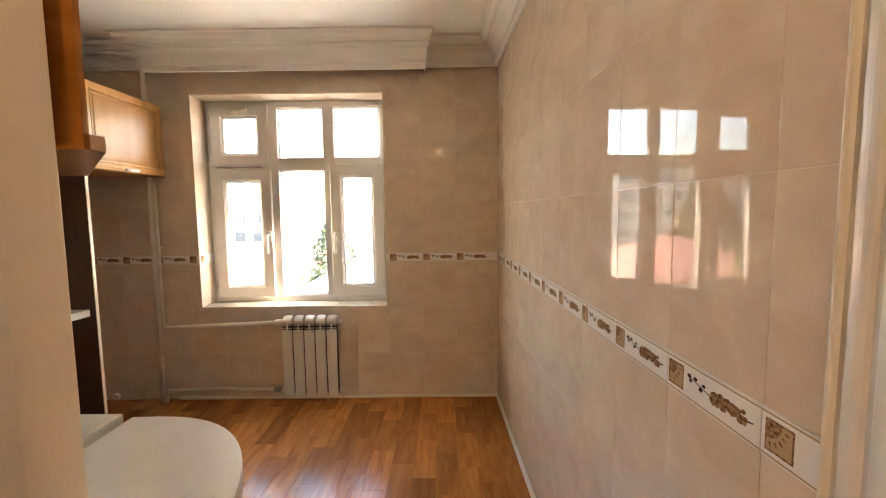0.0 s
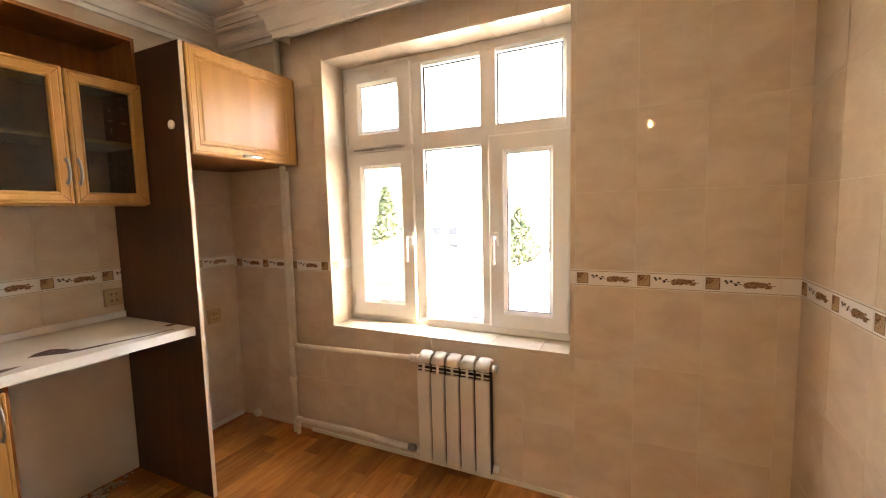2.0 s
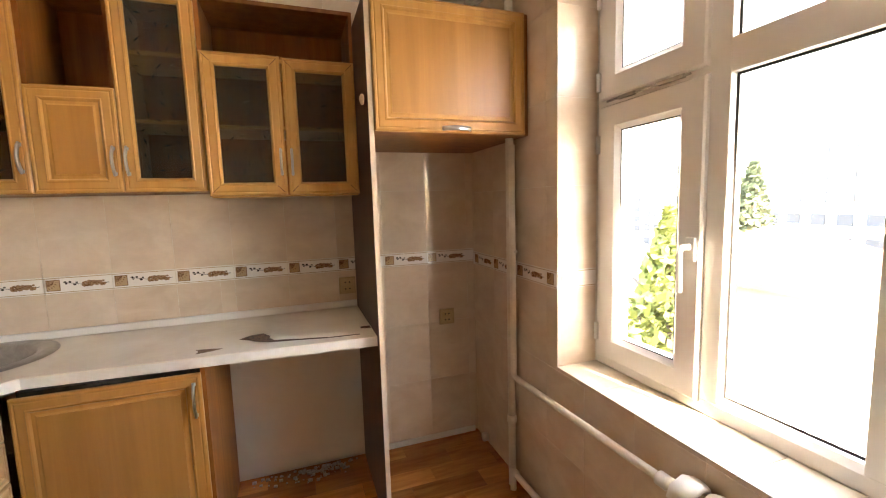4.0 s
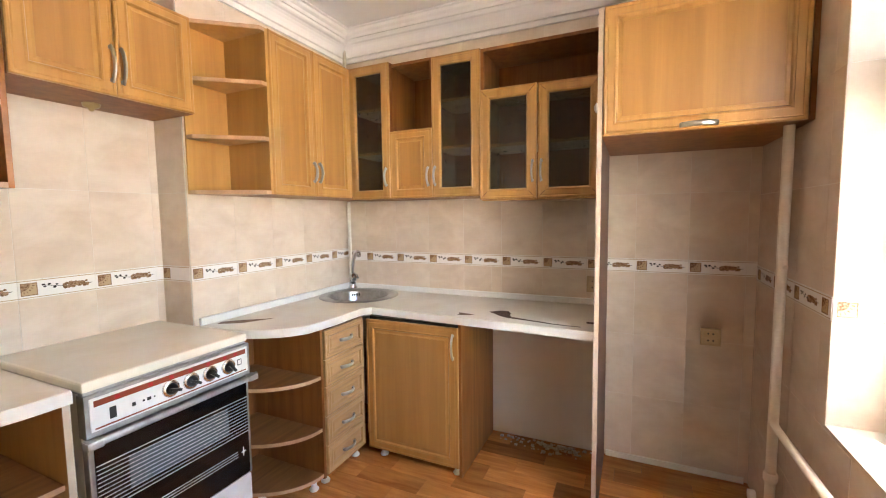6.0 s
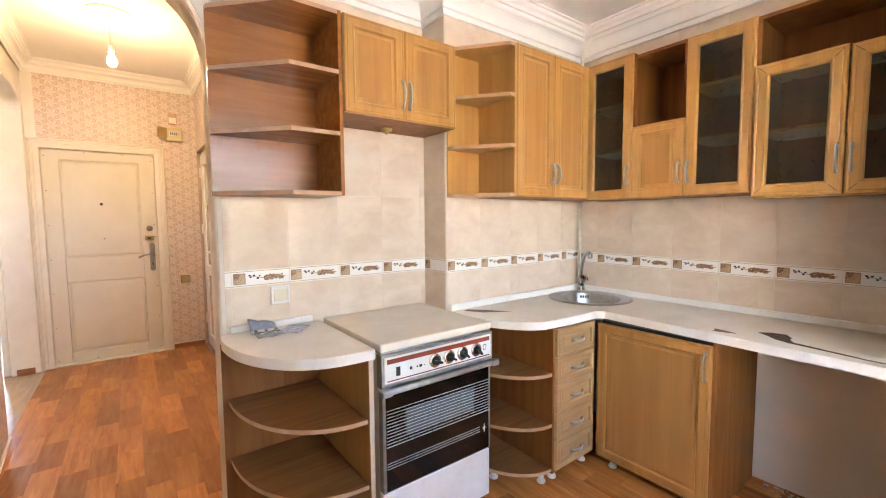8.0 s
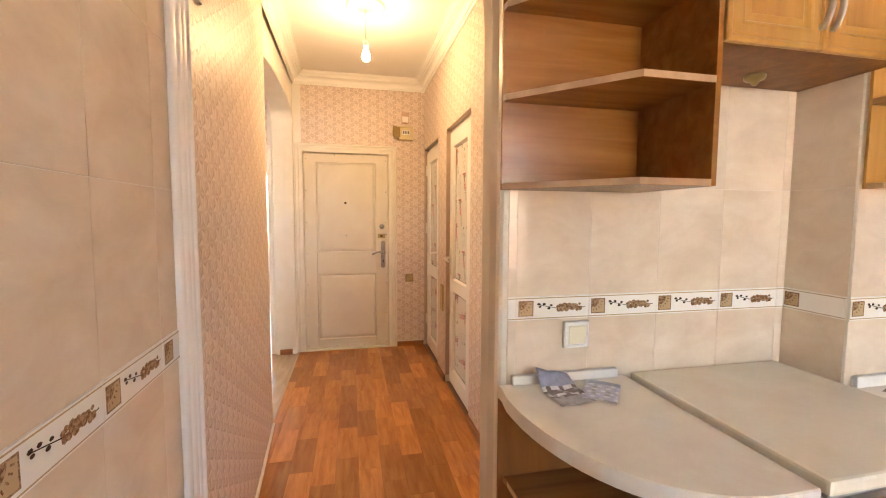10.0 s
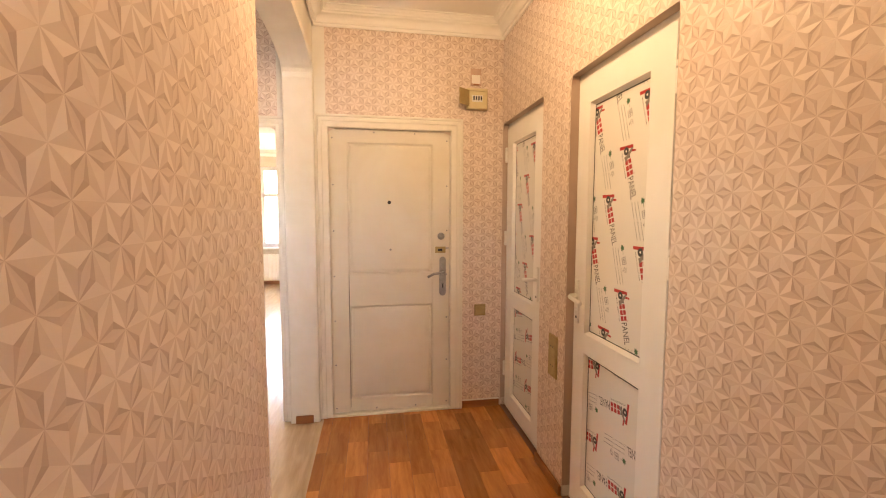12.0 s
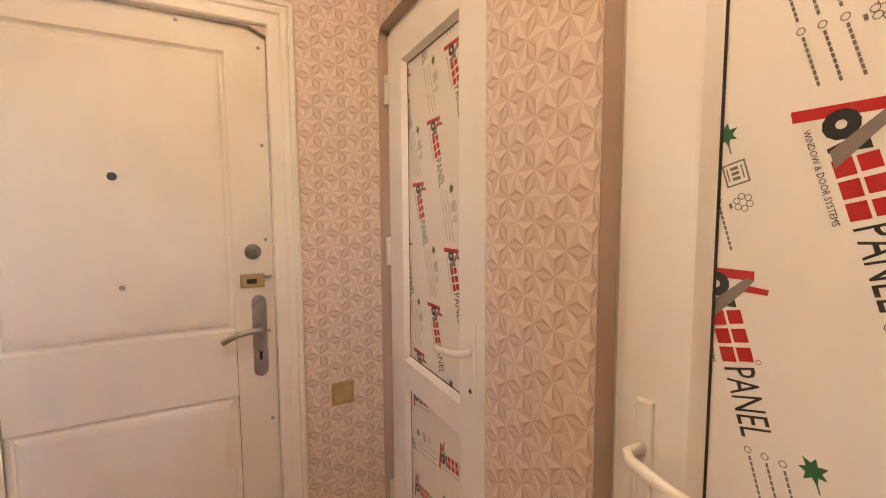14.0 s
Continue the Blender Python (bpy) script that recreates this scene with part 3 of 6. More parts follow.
# ---- wallpaper of embossed stars ----
def star_paper(owner, length, z0, z1, holes=(), y=0.0015, edge=0.0585):
    """Embossed paper: triangles round six-pointed stars, each a low pyramid with a notched outer facet."""
    rh = edge * math.sqrt(3) / 2
    nz, nu = int((z1 - z0) / rh) + 2, int(length / edge) + 3

    def pt(i, j):
        return (i + (j % 2) * 0.5 - 1) * edge, z0 + j * rh

    def put(u, z, h):
        for a, b, c, d in holes:
            if a < u < b and c - 0.1 < z < d:
                u, z = min(((abs(u - a), (a, z)), (abs(u - b), (b, z)), (abs(z - d), (u, d))))[1]
        return (min(max(u, 0), length), y + h, min(max(z, z0), z1))

    vs, fs, mi = [], [], []
    for j in range(nz):
        for i in range(nu):
            if j % 2 == 0:
                tris = [((i, j), (i + 1, j), (i, j + 1)), ((i + 1, j), (i + 1, j + 1), (i, j + 1))]
            else:
                tris = [((i, j), (i + 1, j), (i + 1, j + 1)), ((i, j), (i + 1, j + 1), (i, j + 1))]
            for k, t in enumerate(tris):
                p = [pt(*q) for q in t]
                cu, cz = sum(q[0] for q in p) / 3, sum(q[1] for q in p) / 3
                if all(q[0] <= 0 for q in p) or all(q[0] >= length for q in p) or all(q[1] >= z1 for q in p):
                    continue
                if any(all(a <= q[0] <= b and c - 0.1 < q[1] <= d for q in p) for a, b, c, d in holes):
                    continue
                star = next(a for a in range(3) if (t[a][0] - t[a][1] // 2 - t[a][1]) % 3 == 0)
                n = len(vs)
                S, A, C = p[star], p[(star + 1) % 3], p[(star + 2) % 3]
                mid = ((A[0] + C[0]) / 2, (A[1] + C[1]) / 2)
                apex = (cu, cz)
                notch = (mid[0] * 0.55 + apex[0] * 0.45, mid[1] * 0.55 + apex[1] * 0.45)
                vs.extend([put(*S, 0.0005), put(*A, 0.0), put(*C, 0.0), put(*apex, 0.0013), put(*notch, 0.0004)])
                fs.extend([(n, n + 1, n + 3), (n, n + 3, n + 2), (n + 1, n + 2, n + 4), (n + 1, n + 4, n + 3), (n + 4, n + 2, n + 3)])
                # lighter and darker print by facet, so the colour carries the relief's shading
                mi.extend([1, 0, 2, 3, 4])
    me = bpy.data.meshes.new("wallpaper")
    me.from_pydata(vs, [], fs)
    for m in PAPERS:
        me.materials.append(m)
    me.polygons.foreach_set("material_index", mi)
    ob = new("wallpaper", me)
    ob.parent = owner
    return tagged(ob, "embossed pinkish beige star wallpaper", kind="stuff")


def facing(name, m, label):
    return thing(name, m, label, "wallpaper", "", "structure")


# recess linings in the darkest paper tone, which paints in the recess shade
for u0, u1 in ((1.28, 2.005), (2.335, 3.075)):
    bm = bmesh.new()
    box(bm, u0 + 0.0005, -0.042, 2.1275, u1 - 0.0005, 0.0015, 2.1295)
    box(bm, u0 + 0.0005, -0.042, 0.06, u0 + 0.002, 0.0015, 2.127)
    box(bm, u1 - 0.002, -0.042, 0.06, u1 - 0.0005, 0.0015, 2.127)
    part("paper_reveal", bm, PAPERS[3], w_hallr, "wallpaper turned into the door recess, its shade put into a darker tone")
f1 = facing("paper_facing_east", HALL_E, "embossed star wallpaper on the long hall wall")
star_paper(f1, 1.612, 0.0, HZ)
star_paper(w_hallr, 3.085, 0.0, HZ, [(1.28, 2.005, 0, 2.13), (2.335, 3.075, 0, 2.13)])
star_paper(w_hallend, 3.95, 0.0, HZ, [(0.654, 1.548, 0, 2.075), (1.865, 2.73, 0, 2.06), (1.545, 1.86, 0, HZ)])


RUBBLE = mottled(mat("plaster_crumbs", (0.3, 0.24, 0.18), 0.9), (0.26, 0.19, 0.13), (0.58, 0.49, 0.39), (1, 1, 1), 60, 3)


# ---- kitchen window ----
def bar(bm, x0, x1, z0, z1, y0, y1):
    box(bm, x0, y0, z0, x1, y1, z1, 0.004)


def sash(parent, x0, x1, z0, z1, y0, y1, w, name="sash", glass=True, label=""):
    """A mitred plastic frame with its bead, gasket and pane."""
    bm = bmesh.new()
    rings(bm, [(x0, x1, z0, z1, y1), (x0, x1, z0, z1, y0 + 0.006), (x0 + 0.006, x1 - 0.006, z0 + 0.006, z1 - 0.006, y0), (x0 + w - 0.02, x1 - w + 0.02, z0 + w - 0.02, z1 - w + 0.02, y0), (x0 + w - 0.014, x1 - w + 0.014, z0 + w - 0.014, z1 - w + 0.014, y0 + 0.006), (x0 + w - 0.002, x1 - w + 0.002, z0 + w - 0.002, z1 - w + 0.002, y0 + 0.016), (x0 + w - 0.002, x1 - w + 0.002, z0 + w - 0.002, z1 - w + 0.002, y1)], closed=False)
    f = part(name, bm, PVC, parent, label)
    if glass:
        g = rings(bmesh.new(), [(x0 + w - 0.004, x1 - w + 0.004, z0 + w - 0.004, z1 - w + 0.004, y0 + 0.017), (x0 + w + 0.003, x1 - w - 0.003, z0 + w + 0.003, z1 - w - 0.003, y0 + 0.0175)], closed=False)
        part("gasket", g, GASKET_SHADE, f)
        p = part("pane", B(x0 + w - 0.003, y0 + 0.020, z0 + w - 0.003, x1 - w + 0.003, y0 + 0.026, z1 - w + 0.003), GLASS, f)
        p.visible_shadow = False
    return f


win = thing("window_1", pose(0, 0, 0), "white plastic window of three lights with open daylight behind", "window", "", "structure")
Y0, Y1 = 4.14, 4.20
sash(win, -1.58, -0.184, 0.715, 2.285, Y0, Y1, 0.068, "outer_frame", False)
bm = bmesh.new()
bar(bm, -1.535, -0.228, 1.752, 1.848, Y0 + 0.004, Y1)
part("transom", bm, PVC, win)
for a, b in ((-1.115, -1.030), (-0.680, -0.592)):
    bm = bmesh.new()
    bar(bm, a, b, 0.76, 2.24, Y0 + 0.002, Y1)
    part("mullion", bm, PVC, win)
sash(win, -1.545, -1.095, 1.79, 2.255, Y0 - 0.018, Y0 + 0.045, 0.100, "vent_sash")
s1 = sash(win, -1.545, -1.090, 0.755, 1.765, Y0 - 0.018, Y0 + 0.045, 0.100, "casement")
s2 = sash(win, -0.632, -0.212, 0.755, 1.790, Y0 - 0.018, Y0 + 0.045, 0.100, "casement")
for a, b, c, d in ((-1.030, -0.680, 0.785, 1.752), (-1.030, -0.680, 1.848, 2.215), (-0.592, -0.252, 1.848, 2.215)):
    p = part("pane", B(a, Y0 + 0.03, c, b, Y0 + 0.036, d), GLASS, win)
    p.visible_shadow = False
    part("gasket", rings(bmesh.new(), [(a, b, c, d, Y0 + 0.026), (a + 0.008, b - 0.008, c + 0.008, d - 0.008, Y0 + 0.028)], closed=False), GASKET_SHADE, win)


def window_handle(parent, x, z, y):
    bm = bmesh.new()
    box(bm, x - 0.016, y - 0.012, z - 0.045, x + 0.016, y, z + 0.03, 0.004)
    tube(bm, [(x, y - 0.005, z), (x, y - 0.045, z), (x, y - 0.052, z - 0.02), (x, y - 0.048, z - 0.14)], 0.011, 10, True, 0.7)
    part("handle", bm, PVC, parent, "white lever window handle")


window_handle(s1, -1.118, 1.25, Y0 - 0.018)
window_handle(s2, -0.592, 1.25, Y0 - 0.018)
bm = bmesh.new()
tube(bm, [(-1.36, Y0 - 0.02, 2.205), (-1.30, Y0 - 0.045, 2.205), (-1.24, Y0 - 0.04, 2.212)], 0.009)
part("handle", bm, PVC, win, "small white vent handle")
for z in (0.86, 1.62, 1.86, 2.17):
    bm = bmesh.new()
    lathe(bm, [(0.009, z - 0.035), (0.009, z + 0.035)], (-1.549, Y0 - 0.022, 0), sides=10)
    part("hinge", bm, PVC, win)
bm = bmesh.new()
box(bm, -1.44, Y0 - 0.03, 1.772, -1.36, Y0 - 0.016, 1.784, 0.002)
box(bm, -1.26, Y0 - 0.03, 1.772, -1.16, Y0 - 0.016, 1.784, 0.002)
tube(bm, [(-1.50, Y0 - 0.022, 1.778), (-1.14, Y0 - 0.022, 1.778)], 0.004, 6)
part("stay", bm, GREYM, win, "grey metal vent stay")
# tiled reveal
rl = thing("reveal_left", pose(-1.582, 4.14, 0, 0, 0, -90), "tiled window reveal", "window reveal", "", "structure")
tiled(rl, 0.19, (), 0.0, 0.713, 2.287)
rr = thing("reveal_right", pose(-0.182, 3.95, 0, 0, 0, 90), "tiled window reveal", "window reveal", "", "structure")
tiled(rr, 0.19, (), 0.0, 0.713, 2.287)
SILL = mottled(mat("sill_tile", (0.7, 0.64, 0.54), 0.1), (0.60, 0.53, 0.43), (0.74, 0.68, 0.58), (1, 1, 1), 6, 6)
SILLM = thing("window_sill", pose(0, 0, 0), "glossy cream tiled window sill", "window sill", "", "structure")
TOPM = thing("reveal_top", pose(0, 0, 0), "tiled top of the window reveal", "window reveal", "", "structure")
x = -1.578
while x < -0.19:
    w = min(0.25, -0.186 - x)
    part("tile", B(x + 0.001, 3.945, 0.7135, x + w - 0.001, 4.14, 0.7185, bevel=0.001), SILL, SILLM)
    part("tile", B(x + 0.001, 3.951, 2.281, x + w - 0.001, 4.14, 2.2865), TILE, TOPM)
    x += 0.25


# ---- kitchen units ----
def handle(parent, x, y, z, length=0.105, upright=True):
    """A bowed satin handle on two feet."""
    bm = bmesh.new()
    pts = []
    for k in range(11):
        t = k / 10
        s = (t - 0.5) * length
        b = 0.004 + 0.022 * math.sin(math.pi * t) ** 0.7
        pts.append((x, y + b, z + s) if upright else (x + s, y + b, z))
    tube(bm, pts, 0.0095, 8, True, 0.55)
    for s in (-0.5, 0.5):
        p = (x, y, z + s * length * 0.92) if upright else (x + s * length * 0.92, y, z)
        box(bm, p[0] - 0.006, p[1], p[2] - 0.006, p[0] + 0.006, p[1] + 0.008, p[2] + 0.006)
    return part("handle", bm, CHROME, parent, "satin metal bow handle")


ETCH = mat("leaf_print", (0.012, 0.011, 0.010), 0.6, 0.0, 0.2)


def leaf_print(x0, x1, z0, z1, y):
    """Scattered slender leaves, drawn as thin pointed blades."""
    bm, rnd = bmesh.new(), random.Random(11)
    nx, nz = max(2, round((x1 - x0) / 0.055)), max(2, round((z1 - z0) / 0.05))
    for i in range(nx):
        for j in range(nz):
            cx = x0 + (x1 - x0) * (i + rnd.uniform(0.25, 0.75)) / nx
            cz = z0 + (z1 - z0) * (j + rnd.uniform(0.25, 0.75)) / nz
            a, r = rnd.uniform(0, math.tau), rnd.uniform(0.011, 0.018)
            c, s = math.cos(a) * r, math.sin(a) * r
            bm.faces.new([bm.verts.new(p) for p in ((cx - c, y, cz - s), (cx + s * 0.2, y, cz - c * 0.2), (cx + c, y, cz + s), (cx - s * 0.2, y, cz + c * 0.2))])
    return bm


def door(parent, x0, x1, z0, z1, y, glass=False, hx=None, hz=None, name="door", hlen=0.105, material=None, mitre=False):
    """A framed cabinet door with a rounded outer edge, a beaded inner edge and a raised field or a smoked pane."""
    g = 0.0015
    x0, x1, z0, z1 = x0 + g, x1 - g, z0 + g, z1 - g
    w = min(0.052, (x1 - x0) * 0.2, (z1 - z0) * 0.24)
    st = [(0, y), (0, y + 0.014), (0.004, y + 0.018), (0.010, y + 0.0185), (0.014, y + 0.016), (0.018, y + 0.018), (w - 0.012, y + 0.018), (w - 0.008, y + 0.0205), (w - 0.003, y + 0.0185), (w + 0.002, y + 0.011)]
    if glass:
        bm = rings(bmesh.new(), frame_rings(x0, x1, z0, z1, st + [(w + 0.002, y)]), closed=False)
        d = part(name, bm, material or OAK, parent)
        part("glass_pane", B(x0 + w, y + 0.004, z0 + w, x1 - w, y + 0.008, z1 - w), SMOKE, d, "dark smoked patterned glass")
        part("etched_leaves", leaf_print(x0 + w + 0.008, x1 - w - 0.008, z0 + w + 0.008, z1 - w - 0.008, y + 0.0083), ETCH, d, "fine dark leaf print on the glass")
    else:
        bm = rings(bmesh.new(), frame_rings(x0, x1, z0, z1, st + [(w + 0.012, y + 0.012), (w + 0.018, y + 0.0145)]))
        d = part(name, bm, material or OAK, parent)
        if name != "drawer_front":
            part("door_panel", B(x0 + w + 0.019, y + 0.0135, z0 + w + 0.019, x1 - w - 0.019, y + 0.0155, z1 - w - 0.019), material or OAKF, d, "")
    if mitre:
        for cx, sx in ((x0, 1), (x1, -1)):
            for cz, sz in ((z0, 1), (z1, -1)):
                q = [(cx + sx * a, cz + sz * b) for a, b in ((0.012, 0.0105), (w - 0.013, w - 0.0145), (w - 0.0145, w - 0.013), (0.0105, 0.012))]
                bm = bmesh.new()
                bm.faces.new([bm.verts.new((px, y + 0.0186, pz)) for px, pz in q])
                part("mitre_joint", bm, DARKW, d, "opened dark mitre joint")
    if hx is not None:
        handle(d, hx, y + 0.019, hz, hlen, name != "drawer_front" and name != "flap_door")
    return d


BACKM = lambda y1, z=0: pose(-2.43 + 0.007, y1, z, 0, 0, -90)
T = 0.016


def carcass(parent, w, d, h, shelves=(), top=True, bottom=True, back=True, material=None):
    m = material or WALNUT
    for x in (0, w - T):
        part("side_panel", B(x, 0, 0, x + T, d, h, bevel=0.001), m, parent)
    if bottom:
        part("bottom_panel", B(T, 0, 0, w - T, d, T), m, parent)
    if top:
        part("top_panel", B(T, 0, h - T, w - T, d, h), m, parent)
    if back:
        part("back_panel", B(T, 0.0, T, w - T, 0.006, h - T), m, parent)
    for z in shelves:
        part("shelf", B(T, 0.006, z, w - T, d - 0.006, z + T), OAK if m is WALNUT else m, parent)


def edge_band(shelf, pts, z0, z1):
    """A thin pale strip glued along a shelf's front edge."""
    bm = bmesh.new()
    loops = []
    for i, p in enumerate(pts):
        a, b = Vector(pts[max(i - 1, 0)]), Vector(pts[min(i + 1, len(pts) - 1)])
        t = (b - a).normalized()
        n = Vector((t.y, -t.x))
        loops.append([bm.verts.new((p[0] + n.x * o, p[1] + n.y * o, z)) for o, z in ((0.0002, z0 + 0.0006), (0.0012, z0 + 0.0006), (0.0012, z1 - 0.0006), (0.0002, z1 - 0.0006))])
    for a, b in zip(loops, loops[1:]):
        for i in range(4):
            bm.faces.new((a[i], a[(i + 1) % 4], b[(i + 1) % 4], b[i]))
    part("edge_band", bm, BAND, shelf, "pale worn edge band")


UZ, UD = 1.487, 0.295
# glazed unit nearest the sink corner
u = thing("wall_cabinet", BACKM(2.06, UZ), "tall oak wall cabinet with a smoked glass door", "wall cabinet", "wall cabinets")
carcass(u, 0.29, UD, 0.80, (0.27, 0.53))
door(u, 0, 0.29, 0, 0.80, UD, True, 0.022, 0.13)
u = thing("wall_cabinet", BACKM(2.34, UZ), "low oak wall cabinet with an open dark niche above", "wall cabinet", "wall cabinets")
carcass(u, 0.28, UD, 0.785, (0.385,))
door(u, 0, 0.28, 0, 0.395, UD, False, 0.022, 0.12)
u = thing("wall_cabinet", BACKM(2.63, UZ), "tall oak wall cabinet with a smoked glass door", "wall cabinet", "wall cabinets")
carcass(u, 0.29, UD, 0.78, (0.27, 0.53))
door(u, 0, 0.29, 0, 0.78, UD, True, 0.268, 0.12)
u = thing("wall_cabinet", BACKM(3.25, UZ - 0.022), "wide oak wall cabinet with two smoked glass doors", "wall cabinet", "wall cabinets")
carcass(u, 0.62, UD, 0.80, (0.28, 0.56))
door(u, 0.004, 0.308, 0, 0.575, UD + 0.015, True, 0.288, 0.14, mitre=True)
door(u, 0.312, 0.616, 0, 0.578, UD + 0.018, True, 0.332, 0.14, mitre=True)
part("light_rail", B(0.01, UD - 0.03, -0.006, 0.61, UD + 0.01, 0.0), OAK, u)
# corner cabinet with two solid doors
u = thing("corner_cabinet", pose(-2.423, 1.512, UZ + 0.008), "oak corner wall cabinet with two panelled doors", "wall cabinet", "wall cabinets")
carcass(u, 0.955, 0.272, 0.78, ())
door(u, 0.655, 0.955, 0, 0.78, 0.272, False, 0.677, 0.13)
door(u, 0.335, 0.655, 0, 0.78, 0.272, False, 0.633, 0.13)
# open end shelf beside it
u = thing("open_corner_shelf", pose(-1.468, 1.512, 1.495), "oak open corner shelf with chamfered shelves", "wall shelf", "open wall shelves")
part("side_panel", B(0.0, 0.0, 0.0, T, 0.285, 0.775, bevel=0.001), OAK, u)
part("back_panel", B(T, 0.0, 0.0, 0.238, 0.008, 0.775), OAK, u)
for z in (0.0, 0.252, 0.508, 0.758):
    sh = part("shelf", slab(bmesh.new(), [(T, 0.008), (0.236, 0.008), (0.236, 0.05), (0.045, 0.285), (T, 0.285)], z, z + 0.018, 0.002), OAK, u)
    edge_band(sh, [(0.236, 0.008), (0.236, 0.05), (0.045, 0.285), (T, 0.285)], z, z + 0.018)
# cabinet over the cooker
u = thing("hood_cabinet", pose(-1.222, 1.307, 1.845), "short oak wall cabinet over the cooker", "wall cabinet", "wall cabinets")
carcass(u, 0.612, 0.28, 0.415)
door(u, 0, 0.306, 0, 0.415, 0.28, False, 0.288, 0.115, hlen=0.13)
door(u, 0.306, 0.612, 0, 0.415, 0.28, False, 0.324, 0.115, hlen=0.13)
part("lamp_mount", lathe(bmesh.new(), [(0.03, 0.0), (0.028, -0.012), (0.012, -0.02), (0.006, -0.03)], (0.30, 0.10, 0), sides=14), BRASSY, u, "small brown round mount under the cabinet")
# open shelf by the arch
u = thing("open_wall_shelf", pose(-0.602, 1.307, 1.485), "walnut-coloured open wall shelf with chamfered shelves", "wall shelf", "open wall shelves")
part("side_panel", B(0.0, 0.0, 0.0, T, 0.295, 0.775, bevel=0.001), SHELFW, u)
part("back_panel", B(T, 0.0, 0.0, 0.470, 0.008, 0.775), SHELFW, u)
for z in (0.0, 0.255, 0.512, 0.757):
    sh = part("shelf", slab(bmesh.new(), [(T, 0.008), (0.468, 0.008), (0.468, 0.03), (0.222, 0.295), (T, 0.295)], z, z + 0.018, 0.002), SHELFW, u)
    edge_band(sh, [(0.468, 0.008), (0.468, 0.03), (0.222, 0.295), (T, 0.295)], z, z + 0.018)

# fridge housing
u = thing("fridge_side_panel", pose(-2.423, 3.248, 0), "tall brown board panel beside the fridge niche", "panel")
part("board", B(0, 0, 0, 0.628, 0.018, 2.2), DARKW, u)
part("edge_strip", B(0.628, -0.0005, 0, 0.632, 0.0185, 2.2), STRIPB, u, "tan worn edging strip")
bm = lathe(bmesh.new(), [(0.004, 0.0), (0.02, -0.004), (0.022, -0.012), (0.008, -0.02)], (0.55, 0, 1.83), "y", 12)
part("wall_hook", bm, PIPEP, u, "small cream hook")
u = thing("fridge_cabinet", BACKM(3.948, 1.693), "oak cabinet with a lift-up flap over the fridge niche", "wall cabinet", "wall cabinets")
carcass(u, 0.68, 0.625, 0.507, material=WALNUT)
door(u, 0.022, 0.68, 0, 0.507, 0.625, False, 0.345, 0.016, name="flap_door", hlen=0.12)


def ellipse(cx, cy, a, b, a0, a1, n=18, p=1.0):
    return [(cx + a * math.copysign(abs(math.cos(t)) ** p, math.cos(t)), cy + b * math.copysign(abs(math.sin(t)) ** p, math.sin(t))) for t in [radians(a0 + (a1 - a0) * k / n) for k in range(n + 1)]]


def worktop(name, outline, z, label, rounded=True, pieces=None):
    t = thing(name, pose(outline[0][0], outline[0][1], z), label, "worktop")
    ox, oy = outline[0]
    core, lam = bmesh.new(), bmesh.new()
    for pc in pieces or [outline]:
        q = [(x - ox, y - oy) for x, y in pc]
        slab(core, q, 0, 0.0355)
        if rounded:
            cx, cy = sum(p[0] for p in q) / len(q), sum(p[1] for p in q) / len(q)
            q = [(x + (cx - x) * 0.004, y + (cy - y) * 0.004) for x, y in q]
        slab(lam, q, 0.0355, 0.0400, 0.002 if rounded else 0.0)
    part("core", core, EDGE, t, "pale edge band")
    part("laminate_top", lam, WORKTOP, t)
    return t


# left worktop and rounded end shelf
lw = worktop("rounded_worktop", [(-0.135, 1.307), (-0.135, 1.34)] + ellipse(-0.50, 1.40, 0.375, 0.505, 0, 90, 18, 0.9) + [(-0.574, 1.905), (-0.574, 1.307)], 0.845, "pale marbled laminate worktop with a rounded end")
u = thing("rounded_end_unit", pose(-0.574, 1.307, 0), "walnut-coloured base unit with open rounded shelves", "base cabinet")
part("side_panel", B(0.0, 0.0, 0.0, 0.018, 0.575, 0.845, bevel=0.001), OAK, u)
part("edge_strip", B(-0.0005, 0.575, 0.0, 0.0185, 0.578, 0.845), STRIPB, u, "pale edging strip")
part("back_panel", B(0.018, 0.0, 0.0, 0.44, 0.012, 0.845), WALNUT, u)
for z in (0.06, 0.31, 0.578):
    rim = ellipse(0.02, 0.04, 0.40, 0.52, 0, 90, 16, 0.9)
    sh = part("shelf", slab(bmesh.new(), [(0.018, 0.012), (0.425, 0.012)] + rim, z, z + 0.018, 0.002), OAKH, u)
    edge_band(sh, rim, z, z + 0.018)

# main worktop, with torn laminate
SX, SY, SR = -2.165, 1.775, 0.195
FRONT = [(-1.245, 1.514), (-1.245, 1.56)] + ellipse(-1.53, 1.60, 0.285, 0.415, 0, 75, 14) + [(-1.64, 2.02), (-1.86, 2.02), (-1.893, 2.055), (-1.828, 3.246)]


def rim_arc(a0, a1):
    return [(SX + SR * math.cos(radians(a0 + (a1 - a0) * k / 20)), SY + SR * math.sin(radians(a0 + (a1 - a0) * k / 20))) for k in range(21)]


mw = worktop("corner_worktop", [(-2.42, 3.246), (-2.42, 1.514)], 0.83, "pale marbled laminate corner worktop with torn laminate", False, [
    [(-2.42, 3.246), (-2.42, 1.514), (SX, 1.514)] + rim_arc(270, 90) + [(SX, 3.246)],
    [(SX, 1.514)] + FRONT + [(SX, 3.246)] + rim_arc(90, -90)])


